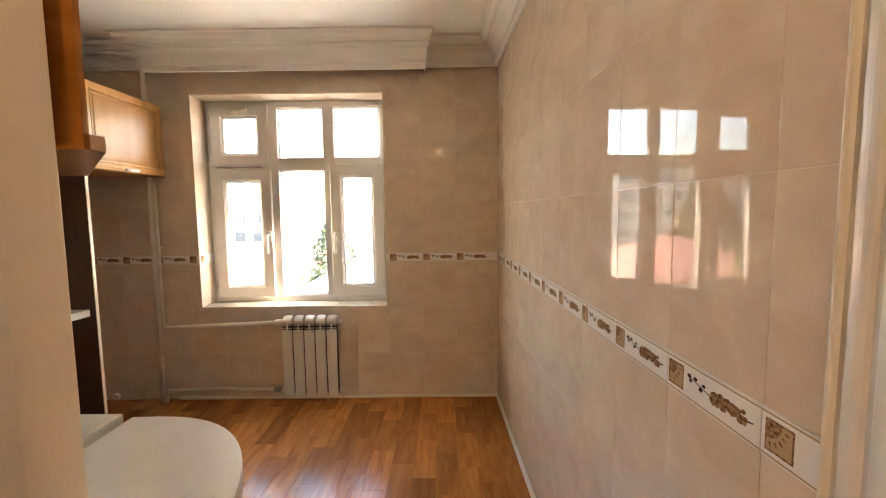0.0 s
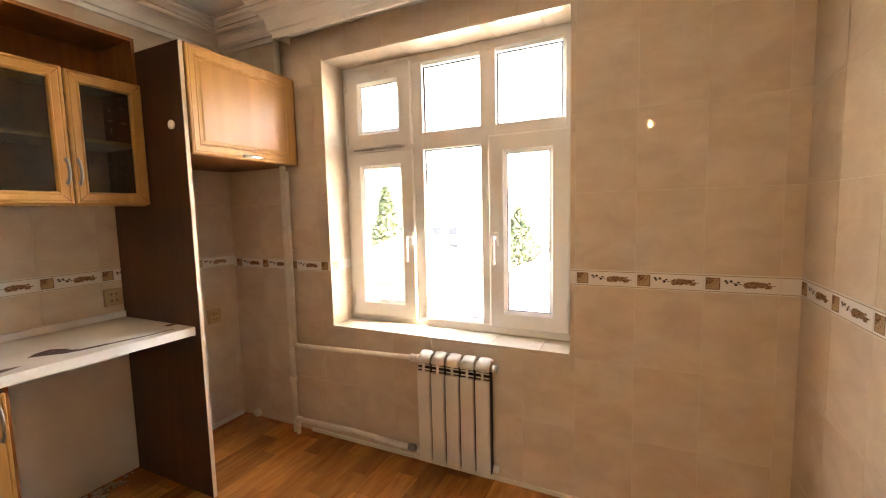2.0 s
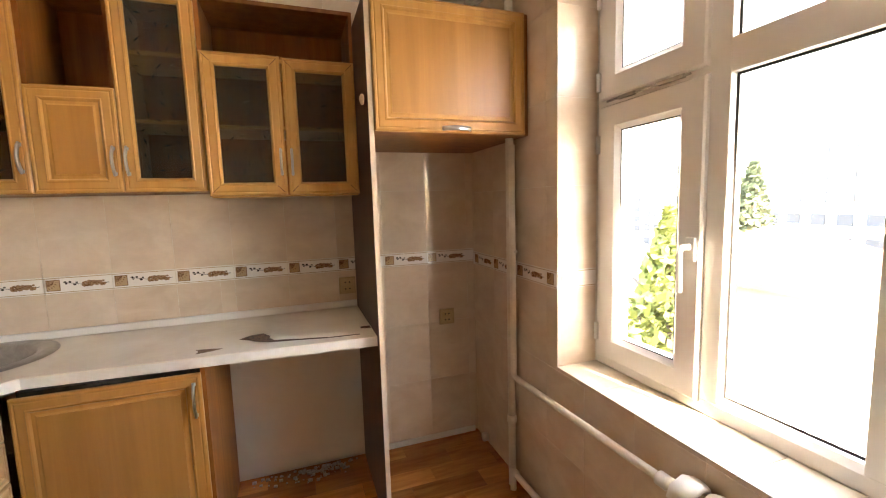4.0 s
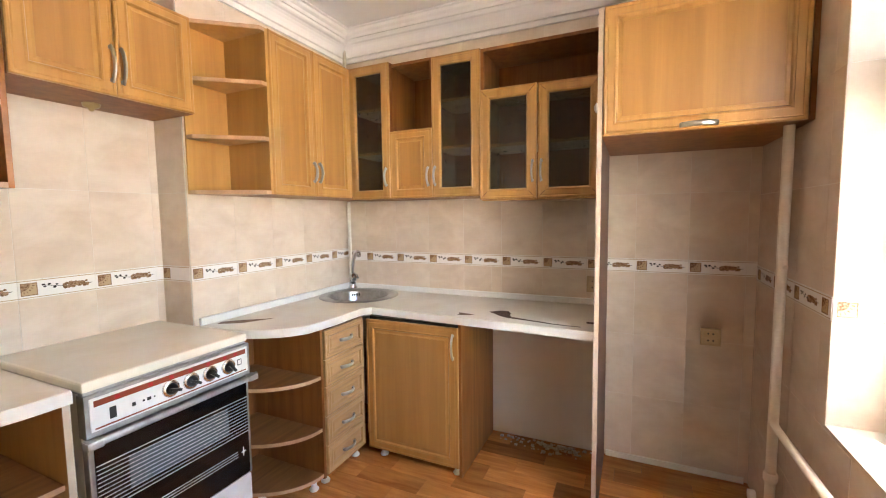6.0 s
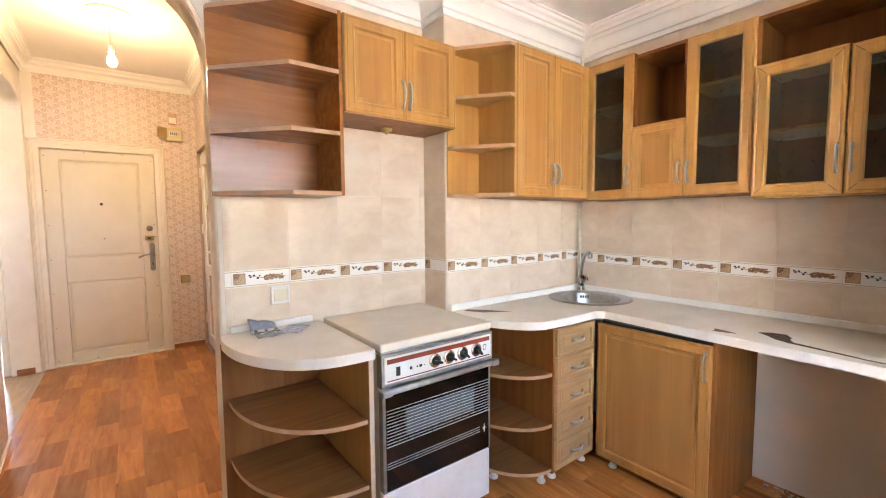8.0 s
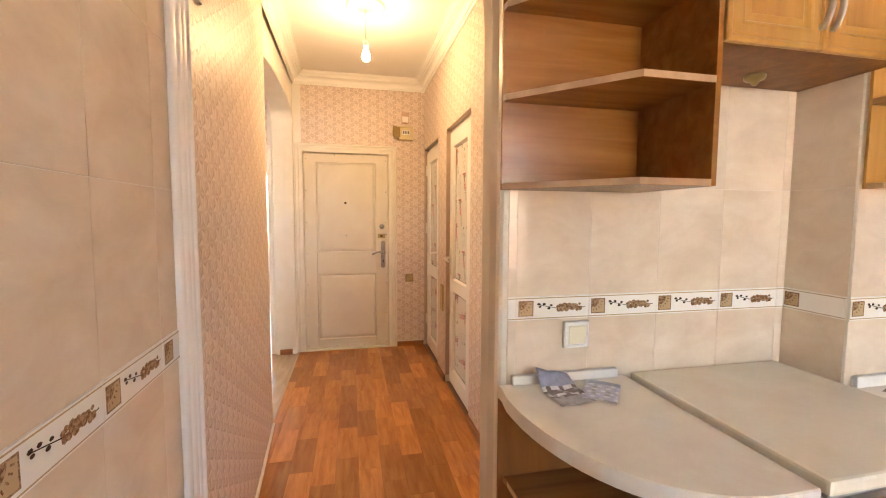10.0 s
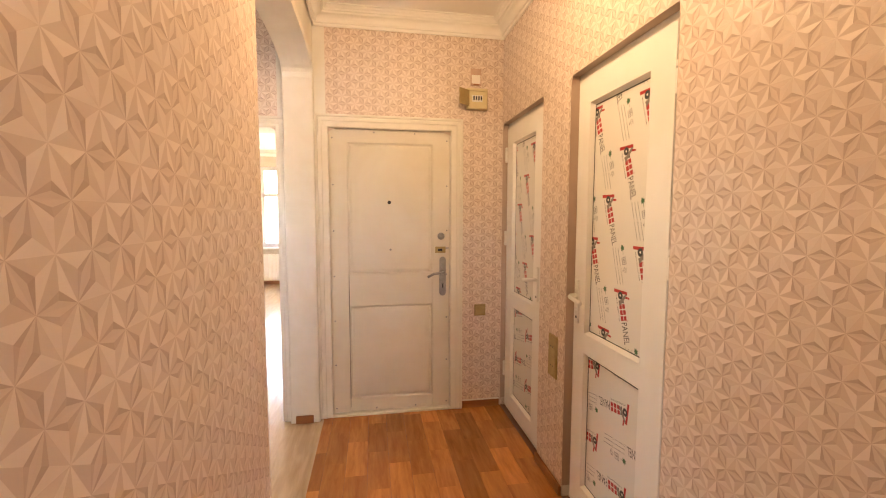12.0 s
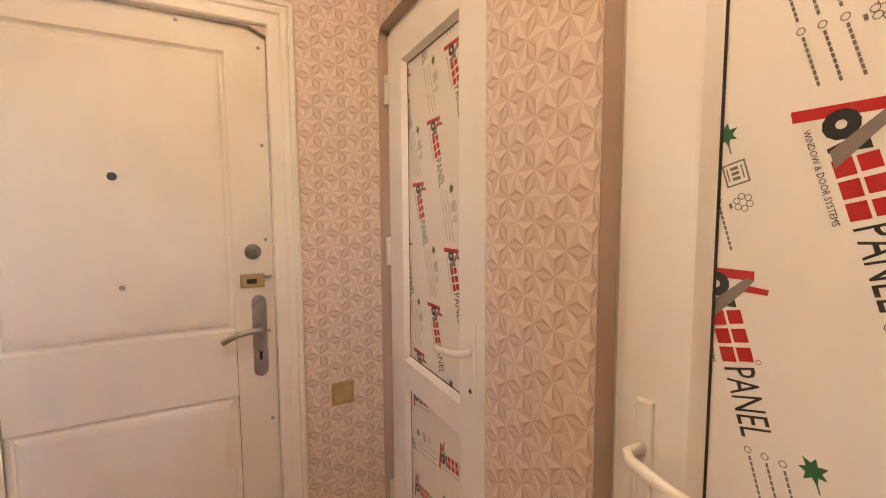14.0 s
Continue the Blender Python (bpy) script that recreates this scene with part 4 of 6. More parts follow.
def tear(pts, label, dx=0.0, dy=0.0, material=None):
    bm = bmesh.new()
    bm.faces.new([bm.verts.new((x + dx + 2.42, y + dy - 3.246, 0.0406)) for x, y in pts])
    part("tear", bm, material or CHIP, mw, label)


def lip(pts):
    """A curled strip of lifted laminate along a tear."""
    bm = bmesh.new()
    rows = [[bm.verts.new((x + dx + 2.42, y + dy - 3.246, z)) for x, y in pts] for dx, dy, z in ((0, 0, 0.0408), (-0.012, 0.004, 0.046), (-0.03, 0.008, 0.0485))]
    for a, b in zip(rows, rows[1:]):
        for i in range(len(pts) - 1):
            bm.faces.new((a[i], a[i + 1], b[i + 1], b[i]))
    part("lifted_laminate", bm, WORKTOP, mw)


tear([(-2.06, 2.74), (-2.10, 2.78), (-2.11, 2.83), (-2.06, 2.86), (-2.03, 2.86), (-1.99, 2.88), (-1.985, 2.93), (-1.962, 2.985), (-1.955, 3.05), (-1.935, 3.09), (-1.93, 3.16), (-1.925, 3.22), (-1.915, 3.22), (-1.918, 3.15), (-1.922, 3.09), (-1.93, 3.05), (-1.945, 2.98), (-1.955, 2.92), (-1.965, 2.87), (-1.99, 2.82), (-2.03, 2.78)], "torn dark gap in the laminate", 0.03, -0.035)
tear([(-2.01, 2.60), (-2.0, 2.66), (-1.985, 2.70), (-1.965, 2.66), (-1.955, 2.61), (-1.98, 2.615)], "bare brown chipped patch", 0.05, -0.04, TORN)
tear([(-1.36, 1.66), (-1.50, 1.74), (-1.47, 1.70), (-1.40, 1.60), (-1.345, 1.545), (-1.30, 1.56)], "bare brown chipped patch", 0.0, 0.0, TORN)
tear([(-2.0, 3.20), (-1.97, 3.20), (-1.96, 3.243), (-2.0, 3.243)], "bare chipped patch")
lip([(-2.04, 2.825), (-2.0, 2.827), (-1.96, 2.85), (-1.935, 2.95), (-1.907, 3.055), (-1.898, 3.135)])

# splash strips
solo("worktop_upstand", B(-2.419, 1.53, 0.871, -2.40, 3.245, 0.905, bevel=0.004), PVC, "white plastic sealing strip behind the worktop", "sealing strip")
solo("worktop_upstand", B(-2.40, 1.5125, 0.871, -1.245, 1.53, 0.908, bevel=0.004), PVC, "white plastic sealing strip behind the worktop", "sealing strip")
solo("worktop_upstand", B(-0.54, 1.3075, 0.886, -0.175, 1.325, 0.915, bevel=0.004), PVC, "white plastic sealing strip behind the rounded worktop", "sealing strip")

# curved open base unit, drawers, sink cupboard
u = thing("curved_base_shelf", pose(-1.535, 1.514, 0), "walnut-coloured base unit with open curved shelves on white feet", "base cabinet")
part("side_panel", B(-0.016, 0.0, 0.05, 0.0, 0.475, 0.83, bevel=0.001), WALNUT, u)
part("back_panel", B(0.0, 0.0, 0.05, 0.30, 0.012, 0.83), WALNUT, u)
for z in (0.06, 0.30, 0.57):
    rim = ellipse(0.0, 0.05, 0.295, 0.42, 0, 90, 14)
    sh = part("shelf", slab(bmesh.new(), [(0.0, 0.012), (0.295, 0.012)] + rim, z, z + 0.018, 0.002), OAKH, u)
    edge_band(sh, rim, z, z + 0.018)


def foot(parent, x, y, h=0.06):
    part("foot", lathe(bmesh.new(), [(0.022, 0.0), (0.024, 0.006), (0.014, 0.02), (0.013, h - 0.01), (0.018, h)], (x, y, 0), sides=14), PVC, parent, "white plastic foot")


foot(u, 0.20, 0.25)
foot(u, 0.03, 0.43)
foot(u, 0.25, 0.05)
u = thing("drawer_unit", pose(-1.885, 1.56, 0), "oak base unit of five drawers on white feet", "drawer unit")
for x in (0.0, 0.318):
    part("side_panel", B(x, 0.0, 0.05, x + T, 0.425, 0.83), WALNUT, u)
part("bottom_panel", B(T, 0.0, 0.05, 0.318, 0.425, 0.066), WALNUT, u)
zs = [0.065, 0.217, 0.37, 0.523, 0.665, 0.815]
for a, b in zip(zs, zs[1:]):
    door(u, 0.004, 0.332, a, b, 0.425, False, 0.168, (a + b) / 2, name="drawer_front", hlen=0.10, material=OAKG)
foot(u, 0.30, 0.39)
foot(u, 0.04, 0.39)
u = thing("sink_cabinet", BACKM(2.60, 0), "oak base cupboard under the sink with one panelled door", "base cabinet")
part("side_panel", B(0.0, 0.0, 0.0, T, 0.535, 0.825), WALNUT, u)
part("side_panel", B(0.56, 0.0, 0.05, 0.576, 0.50, 0.825), WALNUT, u)
part("bottom_panel", B(T, 0.0, 0.05, 0.56, 0.535, 0.066), WALNUT, u)
part("top_rail", B(T, 0.45, 0.79, 0.56, 0.53, 0.82), BLACKP, u)
door(u, 0.012, 0.575, 0.055, 0.808, 0.537, False, 0.036, 0.71, hlen=0.13, material=OAKF)
foot(u, 0.04, 0.50, 0.055)
foot(u, 0.50, 0.50, 0.055)

# sink and tap
u = thing("round_sink", pose(SX, SY, 0.8715), "round stainless steel sink set into the worktop", "sink")
part("rim", ring_lathe(bmesh.new(), [(0.255, 0.0), (0.253, 0.004), (0.235, 0.0065), (0.208, 0.004), (0.195, 0.002), (0.1945, 0.0)], sides=40), STEEL, u)
part("bowl", ring_lathe(bmesh.new(), [(0.196, 0.003), (0.188, 0.001), (0.184, -0.01), (0.178, -0.09), (0.15, -0.125), (0.04, -0.132), (0.02, -0.134)], sides=40), STEEL, u)
part("drain", lathe(bmesh.new(), [(0.038, -0.131), (0.034, -0.128), (0.02, -0.129)], sides=18), GREYM, u)
for k in range(4):
    part("overflow_slot", B(-0.140 + 0.011 * k, -0.103 - 0.011 * k, -0.035, -0.134 + 0.011 * k, -0.097 - 0.011 * k, -0.015), BLACKP, u)
u = thing("kitchen_tap", pose(-2.365, 1.575, 0.8735), "chrome swan-neck mixer tap at the sink", "tap")
part("base", lathe(bmesh.new(), [(0.031, 0.0), (0.031, 0.006), (0.026, 0.012), (0.023, 0.03), (0.025, 0.07), (0.021, 0.095), (0.014, 0.11)], sides=20), TAPM, u)
pts = [(0, 0, 0.08), (0.004, 0.004, 0.13), (0.018, 0.019, 0.18), (0.042, 0.044, 0.225), (0.08, 0.083, 0.26), (0.125, 0.13, 0.277), (0.165, 0.17, 0.279), (0.19, 0.196, 0.275)]
part("spout", tube(bmesh.new(), pts, 0.0118, 12), TAPM, u)
part("aerator", lathe(bmesh.new(), [(0.012, -0.020), (0.0145, -0.016), (0.0145, 0.002), (0.012, 0.010)], (0.188, 0.194, 0.268), sides=14), TAPM, u)
body = part("lever_body", tube(bmesh.new(), [(0.004, 0.004, 0.045), (0.03, 0.034, 0.075), (0.045, 0.05, 0.098)], 0.021, 14), TAPM, u)
part("lever", tube(bmesh.new(), [(0.044, 0.049, 0.098), (0.058, 0.066, 0.112), (0.085, 0.098, 0.112), (0.115, 0.13, 0.098)], 0.0085, 10, True, 0.6), TAPM, body)


# ---- cooker ----
u = thing("gas_cooker", pose(-1.182, 1.312, 0), "cream and white gas cooker with a black glass oven door", "cooker")
W = 0.586
part("body", B(0.004, 0.0, 0.03, W - 0.004, 0.56, 0.855, bevel=0.004), WHITEE, u)
for x in (0.05, W - 0.05):
    part("foot", lathe(bmesh.new(), [(0.02, 0.0), (0.016, 0.03)], (x, 0.5, 0), sides=10), BLACKP, u)
part("lid", B(0.0, 0.0, 0.862, W, 0.594, 0.895, bevel=0.008), ENAMEL, u, "cream enamel lid")
part("hob_rim", B(0.006, 0.01, 0.852, W - 0.006, 0.585, 0.861), GREYM, u)
bm = bmesh.new()
slab(bm, [(0.0, 0.56), (W, 0.56), (W, 0.60), (0.0, 0.60)], 0.72, 0.853, 0.0)
cp = part("control_panel", bm, GREYM, u, "white control panel in a worn metal frame")
part("fascia", B(0.012, 0.598, 0.738, W - 0.012, 0.604, 0.842, bevel=0.002), WHITEE, cp)
part("orange_strip", B(0.022, 0.6042, 0.815, W - 0.022, 0.6052, 0.834), ORANGE, cp, "dark orange printed strip")
part("orange_line", B(0.022, 0.6042, 0.744, W - 0.022, 0.605, 0.749), ORANGE, cp)
for x in (0.07, 0.12, 0.19, 0.26, 0.33, 0.40, 0.50):
    part("symbol", B(x - 0.007, 0.6053, 0.819, x + 0.007, 0.6058, 0.831), RED, cp)
for x in (0.105, 0.185, 0.26, 0.335):
    k = part("knob", lathe(bmesh.new(), [(0.0205, 0.0), (0.0205, 0.010), (0.018, 0.014), (0.015, 0.022), (0.010, 0.024)], (x, 0.604, 0.785), "y", 20), BLACKP, cp, "black knob with a pale ring")
    gp = B(-0.005, 0.626, -0.02, 0.005, 0.640, 0.02, bevel=0.002)
    bmesh.ops.transform(gp, matrix=pose(x, 0, 0.785, 0, 20 + 160 * x, 0), verts=gp.verts[:])
    part("grip", gp, BLACKP, k)
    part("ring", lathe(bmesh.new(), [(0.030, 0.0), (0.030, 0.005), (0.027, 0.008), (0.0225, 0.009)], (x, 0.604, 0.785), "y", 24), RINGM, k, "silvery ring")
for x, w, h in ((0.515, 0.018, 0.036), (0.455, 0.010, 0.012), (0.425, 0.006, 0.006), (0.408, 0.012, 0.010), (0.39, 0.004, 0.004)):
    part("switch", B(x - w / 2, 0.604, 0.78 - h / 2, x + w / 2, 0.608, 0.78 + h / 2, bevel=0.001), BLACKP, cp)
bm = rings(bmesh.new(), [(0.042, 0.062, 0.775, 0.80, 0.6046), (0.045, 0.059, 0.778, 0.797, 0.605)], closed=False)
part("emblem", bm, BLACKP, cp)
od = part("oven_door", B(0.004, 0.56, 0.285, W - 0.004, 0.592, 0.705, bevel=0.004), GREYM, u, "oven door with black printed glass")
part("glass", B(0.018, 0.592, 0.293, W - 0.018, 0.596, 0.690, bevel=0.001), BLACKG, od)
part("oven_window", B(0.11, 0.5962, 0.50, W - 0.11, 0.5968, 0.61), mat("oven_window_glass", (0.10, 0.115, 0.125), 0.15), od, "greyish oven window")
for k in range(12):
    z = 0.475 + 0.0135 * k
    part("line", B(0.02, 0.597, z, W - 0.02, 0.5975, z + (0.0028 if k in (0, 11) else 0.0018)), PRINTW, od)
for k in range(3):
    part("line", B(0.075, 0.597, 0.385 + 0.011 * k, W - 0.02, 0.5975, 0.3875 + 0.011 * k), PRINTW, od)
bm = bmesh.new()
star = [(0.048 + (0.017 if k % 2 == 0 else 0.005) * (0.75 if k % 4 == 2 else 1) * math.sin(k * math.pi / 4), 0.5972, 0.397 + (0.024 if k % 2 == 0 else 0.006) * math.cos(k * math.pi / 4)) for k in range(8)]
bm.faces.new([bm.verts.new(p) for p in star])
part("star_mark", bm, WHITEE, od, "small pale four-pointed star")
part("oven_handle", tube(bmesh.new(), [(-0.02, 0.615, 0.712), (0.02, 0.622, 0.710), (W - 0.02, 0.622, 0.710), (W + 0.012, 0.615, 0.710)], 0.012, 10, True, 0.8), GREYM, od, "worn metal bar handle")
for x in (0.008, W - 0.008):
    part("handle_end", B(x - 0.022, 0.596, 0.697, x + 0.022, 0.636, 0.722, bevel=0.006), GREYM, od)
part("drawer", B(0.006, 0.56, 0.05, W - 0.006, 0.588, 0.278, bevel=0.005), WHITEE, u, "white lower drawer")

# white strip and rubble at the foot of the wall
solo("skirting_niche", B(-2.4215, 3.275, 0.0, -2.412, 3.93, 0.034, bevel=0.003), PLASTER, "rough white strip at the foot of the fridge niche", "skirting", "structure")
rnd = random.Random(3)
bm = bmesh.new()
for k in range(120):
    x, y, r = -2.405 + abs(rnd.gauss(0, 0.05)), rnd.triangular(2.64, 3.22, 3.0), rnd.uniform(0.002, 0.010)
    box(bm, x - r, y - r, 0, x + r * 0.8, y + r * 1.2, r * 1.1, r * 0.4)
solo("rubble", bm, RUBBLE, "crumbs of plaster and dust along the wall under the worktop", "rubble", "stuff")

# papers on the rounded worktop
INKS = [mottled(mat("leaflet_" + n, c, 0.4), tuple(k * 0.75 for k in c), c, (1, 1, 1), 45, 3, 0.35, 0.65) for n, c in (("white", (0.80, 0.79, 0.80)), ("lavender", (0.58, 0.57, 0.70)), ("blue", (0.36, 0.39, 0.52)), ("brown", (0.20, 0.165, 0.15)), ("grey", (0.42, 0.40, 0.40)))]


def leaflet(name, m, label, w, l, shape, print_of):
    """A bent sheet of paper with its own thickness; each cell carries one printed tone."""
    bm, nx, ny = bmesh.new(), 8, 12
    top, low = [[[bm.verts.new((w * (i / nx - 0.5), l * (j / ny - 0.5), 0.0012 + shape(i / nx, j / ny) - d)) for j in range(ny + 1)] for i in range(nx + 1)] for d in (0.0, 0.0007)]
    for i in range(nx):
        for j in range(ny):
            f = bm.faces.new((top[i][j], top[i + 1][j], top[i + 1][j + 1], top[i][j + 1]))
            f.material_index, f.smooth = print_of(i, j), True
            bm.faces.new((low[i][j], low[i][j + 1], low[i + 1][j + 1], low[i + 1][j]))
    rim = [(i, 0) for i in range(nx)] + [(nx, j) for j in range(ny)] + [(i, ny) for i in range(nx, 0, -1)] + [(0, j) for j in range(ny, 0, -1)]
    for (i, j), (p, q) in zip(rim, rim[1:] + rim[:1]):
        bm.faces.new((top[i][j], low[i][j], low[p][q], top[p][q]))
    solo(name, bm, INKS, label, "leaflet", "", m)


leaflet("leaflet", pose(-0.418, 1.418, 0.8855, 0, 0, -38), "lavender and white printed leaflet lying on the worktop", 0.10, 0.155, lambda u, v: 0.003 * math.sin(math.pi * u) + 0.004 * v * v,
        lambda i, j: 2 if j < 2 else 0 if (i + 2 * j) % 5 == 0 else 4 if (j in (4, 6, 8) and i in (2, 5)) else 1)
leaflet("folded_flyer", pose(-0.303, 1.412, 0.8855, 0, 0, 4), "crumpled dark photo flyer with a curled edge on the worktop", 0.115, 0.15, lambda u, v: 0.055 * max(0.0, 0.3 - v) / 0.3 * (0.5 + 0.5 * u) + 0.005 * abs(math.sin(5 * u + 4 * v)),
        lambda i, j: 2 if j < 3 else 0 if j in (3, 6) and i % 3 else 3 if j < 8 and (i + j) % 4 else 4)


# ---- radiator and pipes ----
u = thing("radiator", pose(-0.955, 3.855, 0.06), "white aluminium radiator of five sections under the window", "radiator")
for k in range(5):
    x = 0.082 * k
    s = part("section", B(x + 0.005, -0.006, 0.0, x + 0.077, 0.012, 0.50, bevel=0.004), RADP, u)
    part("fin", B(x + 0.036, -0.003, 0.49, x + 0.046, 0.012, 0.56, bevel=0.002), RADP, s)
    part("head", tube(bmesh.new(), [(x + 0.041, 0.0, 0.545), (x + 0.041, 0.012, 0.575), (x + 0.041, 0.05, 0.59), (x + 0.041, 0.075, 0.58)], 0.036, 12, True, 0.35), RADP, s)
    for z in (0.508, 0.53):
        part("grille", B(x + 0.006, 0.006, z, x + 0.076, 0.012, z + 0.007, bevel=0.002), RADP, s)
# added black box: paints the shade seen between the sections
part("core", B(0.004, 0.013, 0.012, 0.406, 0.05, 0.53), GASKET_SHADE, u, "black box standing in for the shade between the sections")
for z, x in ((0.555, -0.012), (0.555, 0.425), (0.035, 0.425), (0.035, -0.012)):
    part("end_plug", lathe(bmesh.new(), [(0.018, -0.012), (0.02, 0.0), (0.018, 0.012)], (x, 0.035, z), "x", 14), RADP, u)
u = thing("heating_pipes", pose(-1.86, 3.90, 0), "cream painted heating pipes running up the corner", "pipes")
part("riser", tube(bmesh.new(), [(-0.03, 0, 0.0), (-0.025, 0, 1.2), (-0.012, 0, 2.45)], 0.018, 12), PIPEP, u)
part("coupling", lathe(bmesh.new(), [(0.022, 0.33), (0.024, 0.335), (0.024, 0.36), (0.022, 0.365)], (-0.029, 0, 0), sides=14), PIPEP, u)
part("branch", tube(bmesh.new(), [(0.018, -0.01, 1.66), (0.014, -0.01, 0.60), (0.022, -0.01, 0.582), (0.06, -0.01, 0.58), (0.85, -0.01, 0.612)], 0.0135, 12), PIPEP, u)
part("branch", tube(bmesh.new(), [(0.006, -0.015, 0.0), (0.006, -0.015, 0.075), (0.02, -0.015, 0.092), (0.06, -0.015, 0.095), (0.45, -0.015, 0.108), (0.83, -0.015, 0.096)], 0.0145, 12), PIPEP, u)
part("elbow", lathe(bmesh.new(), [(0.019, -0.02), (0.019, 0.02)], (0.02, -0.015, 0.094), "x", 12), PIPEP, u)
part("tie", tube(bmesh.new(), [(-0.05, -0.004, 1.18), (0.04, -0.004, 1.18)], 0.007, 8), PIPEP, u)
part("valve", lathe(bmesh.new(), [(0.01, 0.85), (0.021, 0.855), (0.021, 0.885), (0.012, 0.90)], (0, -0.01, 0.612), "x", 14), PVC, u, "white radiator valve")
part("valve", lathe(bmesh.new(), [(0.01, 0.82), (0.02, 0.825), (0.02, 0.86), (0.012, 0.87)], (0, -0.012, 0.098), "x", 14), GREYM, u, "worn radiator valve")
part("stub", lathe(bmesh.new(), [(0.024, 0.0), (0.026, 0.02), (0.018, 0.045)], (-0.42, 0.02, 0.03), "y", 12), PIPEP, u, "capped pipe stub")
u = thing("corner_pipe", pose(-2.385, 1.545, 0.90), "white plastic pipe cover in the sink corner", "pipe")
part("lower_length", tube(bmesh.new(), [(0, 0, 0.0), (0, 0, 0.585)], 0.0125, 10), PIPEP, u)
part("upper_length", tube(bmesh.new(), [(0.0, 0.0, 1.36), (0.0, 0.0, 1.65)], 0.012, 10), PIPEP, u)


u = thing("loose_wires", pose(-2.405, 1.53, 2.30), "loose black and white wires hanging in the ceiling corner", "wires")
part("white_wire", tube(bmesh.new(), [(0.0, 0.0, 0.15), (0.015, 0.01, 0.10), (0.005, 0.02, 0.04), (0.02, 0.012, 0.0)], 0.003, 6), PVC, u)
part("black_wire", tube(bmesh.new(), [(0.012, 0.012, 0.15), (0.03, 0.02, 0.11), (0.018, 0.035, 0.07), (0.035, 0.03, 0.03)], 0.003, 6), BLACKP, u)
part("wire_end", tube(bmesh.new(), [(0.035, 0.03, 0.03), (0.037, 0.031, 0.018)], 0.004, 6), GREYM, u)


# ---- sockets and switches ----
def plate(name, m, label, w=0.08, h=0.08, material=BRASSY, kind="socket", rows=1, inner=None):
    u = thing(name, m, label, kind, "sockets and switches")
    part("frame", rings(bmesh.new(), frame_rings(-w / 2, w / 2, -h / 2, h / 2, [(0, 0), (0, 0.008), (0.003, 0.011), (0.010, 0.011), (0.011, 0.009)])), material, u)
    for r in range(rows):
        zc = (r - (rows - 1) / 2) * (h - 0.02) / rows
        hh = (h - 0.024) / rows / 2
        if kind == "switch":
            part("rocker", B(-w / 2 + 0.013, 0.009, zc - hh + 0.002, w / 2 - 0.013, 0.0135, zc + hh - 0.002, bevel=0.002), inner or material, u)
        else:
            part("insert", B(-w / 2 + 0.013, 0.009, zc - hh + 0.001, w / 2 - 0.013, 0.0115, zc + hh - 0.001, bevel=0.001), material, u)
            for sx in (-0.011, 0.011):
                part("hole", lathe(bmesh.new(), [(0.0045, 0.0), (0.0045, 0.0006)], (sx, 0.0115, zc), "y", 10), BLACKP, u)
    return u


plate("double_socket", pose(-2.424, 3.764, 0.745, 0, 0, -90), "tan plastic double socket in the fridge niche", 0.09, 0.09, TANPL, "socket", 2)
plate("double_socket", pose(-2.424, 3.20, 0.985, 0, 0, -90), "tan plastic double socket over the worktop", 0.085, 0.09, TANPL, "socket", 2)
SWITCHP = mat("cream_plastic", (0.72, 0.66, 0.50), 0.35)
plate("light_switch", pose(-0.393, 1.307, 1.033, 0, 0, 0), "cream light switch in a white frame on the tiled wall", 0.085, 0.085, PVC, "switch", 1, SWITCHP)
plate("light_switch", pose(-0.305, -1.982, 0.752, 0, 0, 0), "dull gold switch plate beside the entrance door", 0.085, 0.085, BRASSY, "switch")
u = plate("switch_and_socket", pose(-0.467, -1.03, 0.708, 0, 0, -90), "dull gold combined switch and socket between the doors", 0.095, 0.228, BRASSY, "socket", 2)


# ---- entrance door ----
u = thing("door_1", pose(0, -1.985, 0), "cream painted panelled entrance door with metal lock furniture", "door", "", "structure")
DX0, DX1, DZ0, DZ1 = -0.076, 0.780, 0.018, 2.062
bm = bmesh.new()
DY = -0.022
for a, b, c, d in minus((DX0, DX1, DZ0, DZ1), [(0.05, 0.66, 1.036, 1.973), (0.052, 0.655, 0.111, 0.806)]):
    box(bm, a, DY - 0.035, c, b, DY, d)
leaf = part("leaf", bm, DOORP, u)
for r in ((0.05, 0.66, 1.036, 1.973), (0.052, 0.655, 0.111, 0.806)):
    bm = rings(bmesh.new(), frame_rings(*r, [(0, DY), (0.003, DY - 0.006), (0.009, DY - 0.013), (0.016, DY - 0.013), (0.024, DY - 0.005), (0.034, DY - 0.002), (0.044, DY - 0.001)]))
    part("panel", bm, DOORP, u)
for k in range(7):
    for x in (DX0 + 0.022, DX1 - 0.022):
        part("screw", lathe(bmesh.new(), [(0.006, 0.0), (0.0055, 0.002), (0.002, 0.003)], (x, DY, 0.05 + 0.325 * k), "y", 8), GREYM, u)
for x in (0.18, 0.47):
    for z in (0.035, 2.045):
        part("screw", lathe(bmesh.new(), [(0.006, 0.0), (0.0055, 0.002), (0.002, 0.003)], (x, DY, z), "y", 8), GREYM, u)
part("peephole", lathe(bmesh.new(), [(0.013, 0.0), (0.012, 0.005), (0.007, 0.006), (0.0065, 0.002)], (0.366, DY, 1.554), "y", 16), BLACKP, u, "dark peephole")
part("peephole", lathe(bmesh.new(), [(0.008, 0.0), (0.007, 0.003), (0.003, 0.004)], (0.359, DY, 1.213), "y", 12), GREYM, u)
